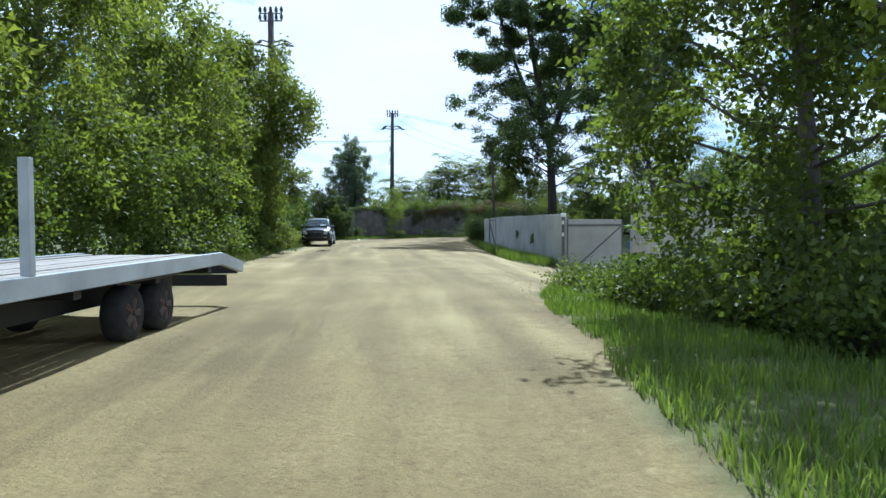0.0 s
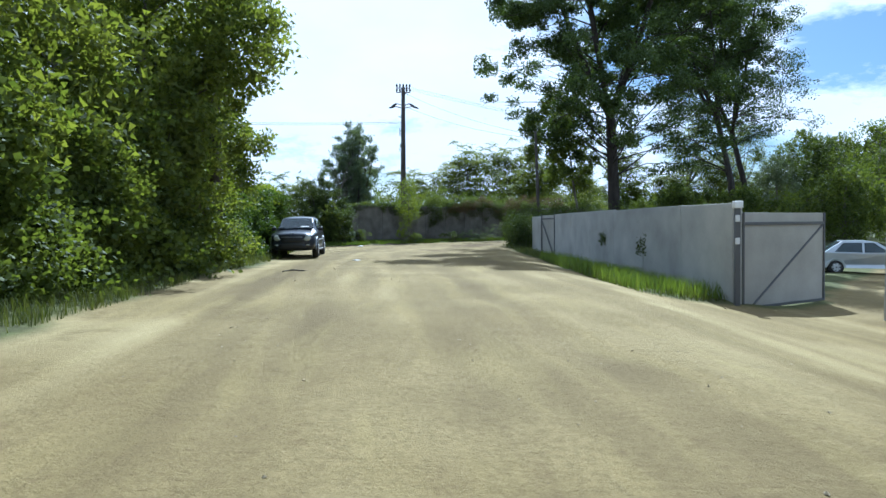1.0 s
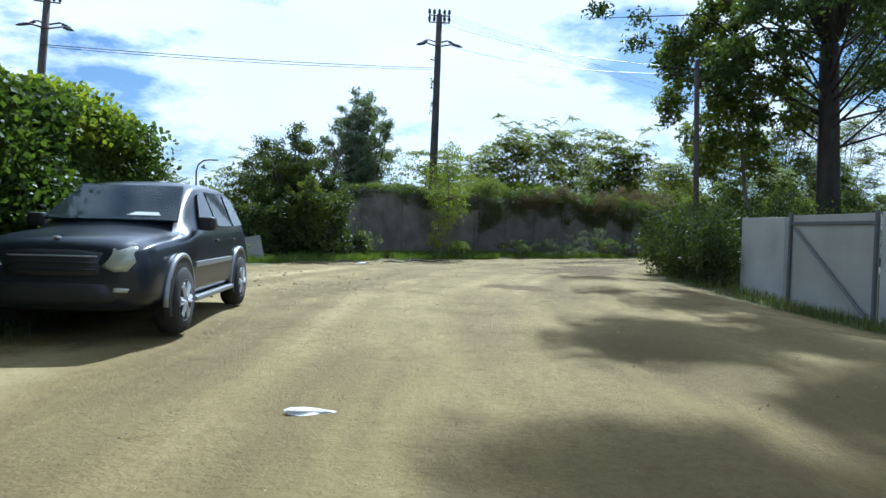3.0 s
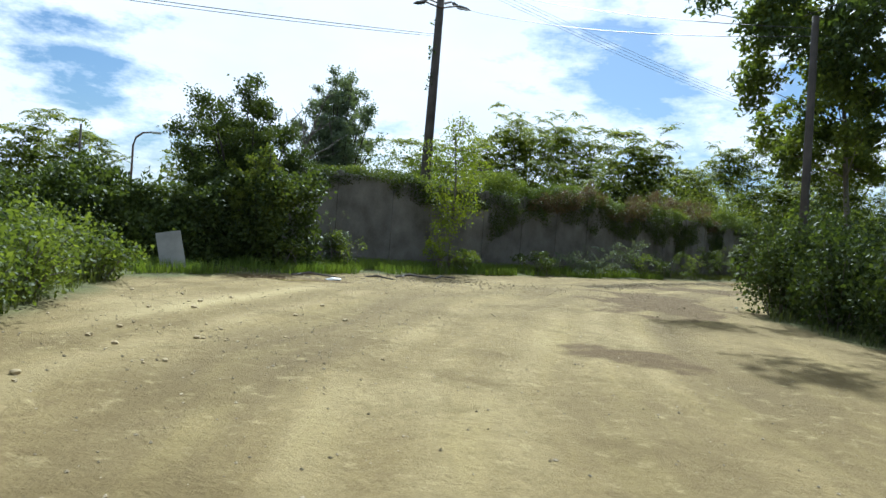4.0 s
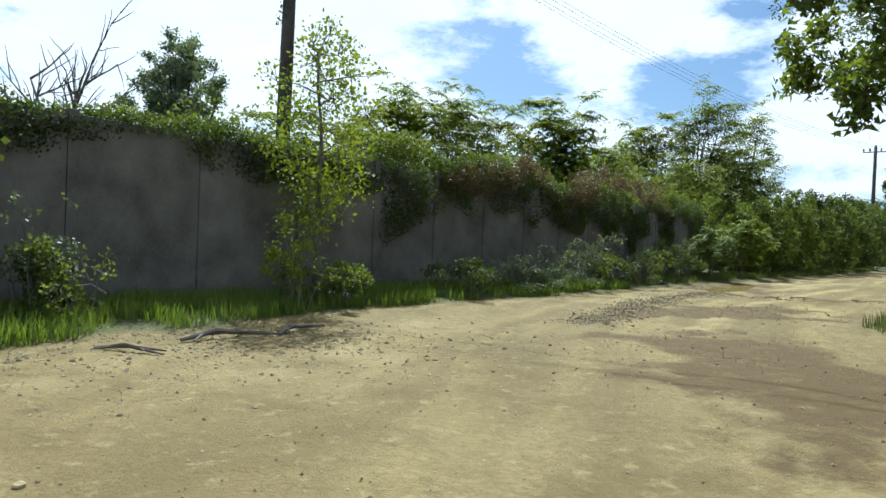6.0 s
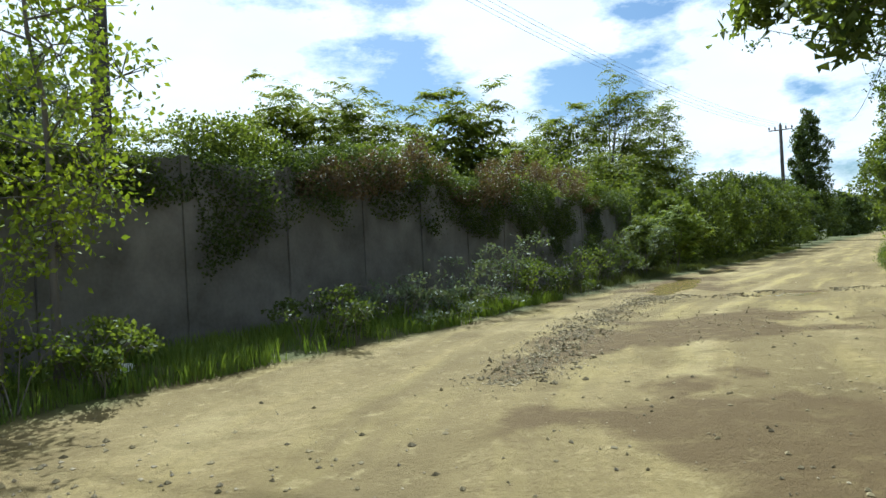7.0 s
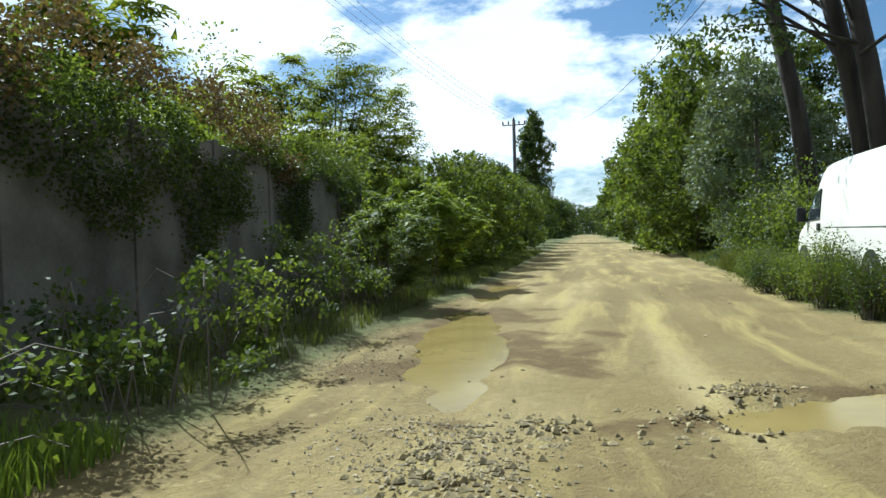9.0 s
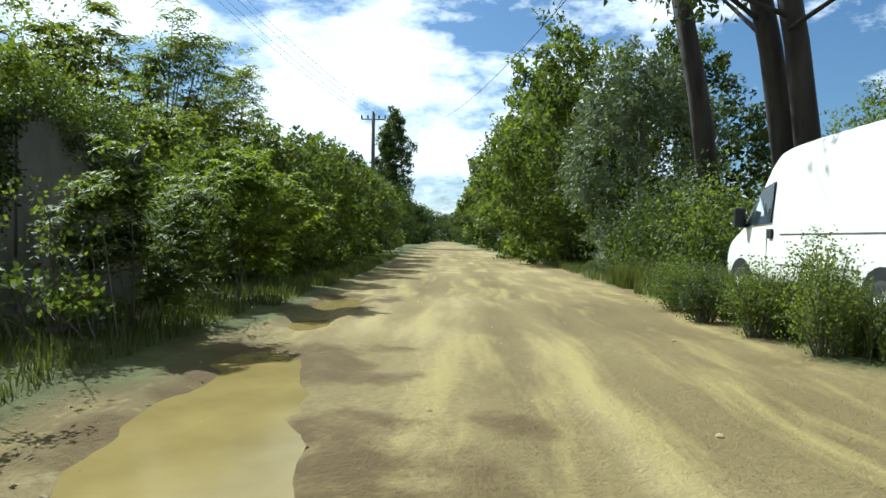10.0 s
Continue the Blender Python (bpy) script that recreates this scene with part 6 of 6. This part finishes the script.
# brambles at the foot of the wall
BRAMBLES = ((-7.9, 62.9, 0.8, 0.5, 0), (-8.1, 63.1, 1.25, 0.35, 3), (-5.2, 65.6, 1.3, 0.4, 2), (-4.5, 66.2, 0.7, 0.45, 0), (-1.8, 68.2, 0.7, 0.6, 1), (-0.4, 69.6, 0.8, 0.7, 3), (0.6, 70.4, 1.0, 0.8, 3), (1.9, 71.5, 1.15, 0.8, 3), (3.0, 72.4, 0.9, 0.7, 0), (4.4, 73.8, 1.0, 0.7, 1), (6.0, 75.2, 0.9, 0.6, 0), (7.9, 76.9, 1.2, 0.7, 1), (9.6, 78.6, 1.5, 0.8, 0), (11.4, 80.1, 1.7, 0.8, 1), (13.2, 81.6, 1.9, 0.9, 0), (-9.1, 61.6, 0.7, 0.5, 0))
for k, (x, y, h, r, m) in enumerate(BRAMBLES):
    ragged_bush("bramble", x + 0.15, y - 0.15, h, r, "pale-leaved bramble at the foot of the wall", (M_LEAF, M_LEAF_DARK, M_LEAF_LIME, M_LEAF_SILVER)[m], 1500, 0.062, 210 + k, "brambles below the wall", "bramble")

for k, (x, y, h, r) in enumerate(((-10.2, 51.4, 1.0, 0.7), (-10.6, 53.0, 1.1, 0.8), (-11.3, 54.4, 1.2, 0.9), (-11.2, 56.3, 1.0, 0.8), (-12.4, 56.6, 1.3, 1.0), (-10.9, 50.2, 1.6, 0.8))):
    shrub("weed", x, y, h, r, "tall green weeds at the end of the hedge", M_LEAF, 2200, 0.08, 240 + k, "weeds at the end of the hedge", "weed")
EDGE_W = [(-6.0, 10), (-5.8, 16), (-7.0, 24), (-8.1, 34), (-8.4, 42), (-9.7, 50), (-11.1, 57)]
EDGE_N = [(-11.0, 57.6), (-9.3, 59.7), (-6.4, 62.9), (-4.5, 65.5), (0.4, 69.1), (4.5, 72.9), (7.5, 75.3), (11.5, 78.0), (14.3, 80.2), (20, 84.7), (38, 99.5)]
EDGE_E = [(38, 90.2), (30, 84.1), (22.3, 78.3), (16.3, 73.9), (12.9, 71.1), (8.6, 67.2), (4.6, 64.4), (1.6, 58), (2.0, 50), (2.2, 40), (2.9, 31.8)]
grass("grass", verge(EDGE_W, 2.2, 34000, 71), 0.24, "long green grass on the verge below the creeper", seed=71)
grass("grass", verge(EDGE_N[:6], 2.4, 62000, 72), 0.24, "short bright grass at the foot of the wall", M_GRASS_LUSH, seed=72)
grass("grass", verge([(4.9, 73.6), (7.9, 76.0), (11.6, 78.7), (14.3, 80.7), (20, 85.1), (38, 99.6)], 1.8, 30000, 76), 0.2, "thin grass below the bushes along the wall", seed=76)
grass("grass", verge(EDGE_E, 3.0, 48000, 73), 0.24, "rough green grass and weeds beside the road", seed=73)
grass("tall_grass", verge([(2.15, 44), (2.3, 38), (3.0, 32.0)], 2.7, 11000, 77), 0.42, "tall bright grass at the foot of the pale fence", M_GRASS_LUSH, seed=77)
grass("tall_grass", verge([(20.0, 76.6), (16.3, 73.8), (12.9, 71.0), (10.6, 69.0)], 1.1, 20000, 78), 0.4, "thick green grass among the weeds beside the van", seed=78)
grass("tall_grass", verge([(24, 79.5), (19.2, 76.0), (16.3, 73.9), (12.9, 71.1), (9.6, 68.1)], 2.4, 34000, 75), 0.6, "tall green grass and weeds beside the dirt road", seed=75)
grass("grass", verge([(2.6, 17.4), (1.8, 13), (1.5, 8), (1.5, 2)], 3.0, 34000, 74), 0.17, "bright rough grass below the roadside tree", M_GRASS_LUSH, seed=74)

# ---- puddles, stones and litter ----
M_PUDDLE = material("muddy_water", (0.172, 0.126, 0.040), (0.240, 0.182, 0.064), 1.6, 5.0, 0.16, 0.03, spec=0.14, world_space=True)
for k, (x, y, rx, ry, turn) in enumerate(PUDDLES):
    bm = bmesh.new()
    ring = [bm.verts.new((1.3 * rx * math.cos(a), 1.3 * ry * math.sin(a), 0)) for a in (2 * math.pi * j / 32 for j in range(32))]
    bm.faces.new(ring)
    ob = part("puddle", bm, M_PUDDLE)
    ob.matrix_world = pose(x, y, -0.028, 0, 0, turn)
    tagged(ob, "shallow muddy brown puddle on the dirt road", "puddle")


def stone(x, y, r, seed, name="stone", mat=None, label="small pale stone lying on the dirt road", group="stones on the road", flat=0.6):
    g = np.random.default_rng(seed)
    bm = bmesh.new()
    bmesh.ops.create_icosphere(bm, subdivisions=2, radius=r)
    k = g.normal(0, 1, (3, 3))
    for v in bm.verts:
        d = v.co.normalized()
        v.co *= 1 + 0.16 * math.sin(3 * d.dot(Vector(k[0]))) + 0.10 * math.sin(5 * d.dot(Vector(k[1])))
        v.co.z *= flat
    ob = part(name, bm, mat or M_STONE)
    ob.location = (x, y, gz(x, y) + r * flat * 0.55)
    tagged(ob, label, "stone" if name == "stone" else name, group)




def debris(x, y, size, turn):
    root = thing("broken_branch", (x, y, gz(x, y)), "dry broken branch lying on the dirt", "branch", "broken branches", turn)
    bm = bmesh.new()
    for pts, radii, n in (([(-0.45, 0, 0.02), (-0.1, 0.05, 0.07), (0.15, 0.02, 0.04), (0.45, -0.08, 0.02)], [0.018, 0.028, 0.022, 0.010], 6),
                          ([(-0.3, 0.12, 0.02), (0.0, 0.03, 0.06), (0.35, 0.14, 0.02)], [0.010, 0.018, 0.009], 5), ([(-0.25, 0.02, 0.05), (-0.40, -0.14, 0.03)], [0.015, 0.006], 5), ([(0.1, 0.03, 0.05), (0.28, -0.16, 0.06)], [0.014, 0.005], 5)):
        tube(bm, [Vector(p) * size for p in pts], [r * size for r in radii], n)
    part("twig", bm, M_TWIG, root)


for x, y, size, turn in ((-6.15, 35.05, 0.85, 10), (-5.75, 62.35, 1.3, 35), (-4.95, 63.1, 1.1, 60), (-8.1, 60.6, 1.2, 20), (-6.6, 61.4, 0.9, -20)):
    debris(x, y, size, turn)
for k in range(45):
    while True:
        x, y = R.uniform(-9, 16), R.uniform(20, 80)
        if float(road_depth(np.array([x]), np.array([y]))[0]) > 0.1:
            break
    stone(x, y, R.uniform(0.012, 0.035), 300 + k)

for k in range(46):
    x, y = R.normal(-8.4, 1.3), R.normal(51.5, 2.2)
    stone(x, y, R.uniform(0.012, 0.042), 400 + k, label="pale broken stone on the dirt verge", group="stones by the verge")


def scatter_stones(name, heaps, mat, label, category, seed):
    """Many small angular bits in heaps: centre, spread along and across, count and size."""
    g = np.random.default_rng(seed)
    vs, fs = [], []
    for cx, cy, sx, sy, n, big in heaps:
        for k in range(n):
            x, y = cx + g.normal(0, sx) * 0.8 - 0.3 * g.normal(0, sy), cy + g.normal(0, sy) + 0.55 * g.normal(0, sx)
            r = big * g.uniform(0.004, 0.014)
            q = g.normal(0, 0.3, 6) + 1
            b = len(vs)
            p = np.array([x, y, 0.0])
            vs += [p + [r * q[0], 0, 0], p + [-r * q[1], 0, 0], p + [0, r * q[2], 0], p + [0, -r * q[3], 0], p + [0, 0, 0.6 * r * q[4]], p + [0, 0, -0.5 * r]]
            fs += [(b + i, b + j, b + t) for t in (4, 5) for i, j in ((0, 2), (2, 1), (1, 3), (3, 0))]
    vs = np.array(vs)
    vs[:, 2] += ground_z(vs[:, 0], vs[:, 1]) + 0.005
    me = mesh_from(name, vs, fs)
    me.materials.append(mat)
    tagged(new(name, me), label, category, kind="stuff")


ALONG = [tuple(WINDROW[k] + f * (WINDROW[k + 1] - WINDROW[k])) for k in range(5) for f in (0.0, 0.33, 0.67)]
scatter_stones("gravel", ((5.9, 71.6, 0.5, 0.35, 520, 1.3), (6.9, 74.4, 0.7, 0.3, 220, 1.1), *[(px, py, 0.4, 0.22, 140, 1.2) for px, py in ALONG], (-5.6, 61.9, 1.6, 0.5, 600, 1.8), (-8.0, 60.3, 1.0, 0.5, 260, 1.8), (2.2, 17.0, 0.9, 1.6, 160, 1.5),
                          (-6.2, 60.0, 2.5, 2.5, 350, 1.0), (3.0, 66.0, 5, 3, 200, 1), (-5, 47, 3.5, 8, 600, 0.9), (-7.6, 53, 1.8, 4.5, 1100, 1.15), (-3.5, 56, 3.0, 4.0, 450, 0.9), (1.5, 62, 3.0, 2.5, 320, 1.0), (-3.0, 33, 3.5, 9, 700, 1.0), (13.5, 78, 4, 1.2, 200, 1)),
               M_GRAVEL, "loose brown gravel scattered on the dirt", "gravel", 9)
scatter_stones("mud_clods", (*[(px, py, 0.3, 0.16, 90, 2.6) for px, py in ALONG], *[(px, py, 0.3, 0.12, 120, 2.6) for px, py in RUT], (4.4, 66.4, 1.6, 1.2, 160, 2.2), (-0.6, 59.4, 1.4, 1.2, 110, 1.8), (0.6, 62.6, 1.2, 1.0, 90, 1.8), (-5.0, 62.6, 1.6, 0.4, 220, 2.4), (7.4, 74.6, 1.6, 0.25, 160, 2.0)),
               M_CLOD, "dried brown mud clods along the ruts", "mud", 19)


def crumpled(name, x, y, sx, sy, sz, seed, label):
    g = np.random.default_rng(seed)
    bm = bmesh.new()
    bmesh.ops.create_icosphere(bm, subdivisions=3, radius=1)
    k = g.normal(0, 2, (4, 3))
    for v in bm.verts:
        f = 1 + 0.2 * sum(math.sin(v.co.dot(Vector(q)) * 1.6) for q in k) / 2
        v.co = Vector((v.co.x * sx * f, v.co.y * sy * f, max(-0.1, v.co.z * f) * sz))
    ob = part(name, bm, M_LITTER)
    ob.location = (x, y, gz(x, y) + 0.1 * sz)
    tagged(ob, label, "litter")


crumpled("plastic_bag", -7.54, 59.9, 0.16, 0.10, 0.07, 4, "crumpled white plastic sheet lying by a puddle")
crumpled("plastic_bag", -4.36, 67.0, 0.28, 0.08, 0.10, 5, "torn white plastic lying in the grass")
crumpled("plastic_bag", -5.2, 41.2, 0.16, 0.07, 0.03, 6, "flat pale wrapper on the dirt road")
crumpled("plastic_bag", 2.2, 13.2, 0.16, 0.05, 0.03, 7, "white wrapper at the edge of the grass")


def board():
    at = (-10.8, 58.65)
    root = thing("leaning_board", (*at, gz(*at)), "pale weathered board leaning against bushes", "board", turn=25)
    bm = bmesh.new()
    box(bm, (-0.25, -0.02, 0), (0.25, 0.02, 0.80), 0.006, pose(0, 0, 0, -12, -11, 0))
    part("sheet", bm, M_BOARD, root)


board()


def picket_fence():
    root = thing("picket_fence", (30.6, 82.6, gz(30.6, 82.6)), "short pale picket fence between the trees", "fence", turn=38)
    for k in range(10):
        bm = bmesh.new()
        box(bm, (k * 0.16, -0.012, 0.0), (k * 0.16 + 0.10, 0.012, 1.35), 0.006)
        part("picket", bm, M_BOARD, root)
    for z in (0.35, 1.0):
        bm = bmesh.new()
        box(bm, (-0.05, 0.014, z), (1.65, 0.05, z + 0.08), 0.006)
        part("rail", bm, M_BOARD, root)


picket_fence()
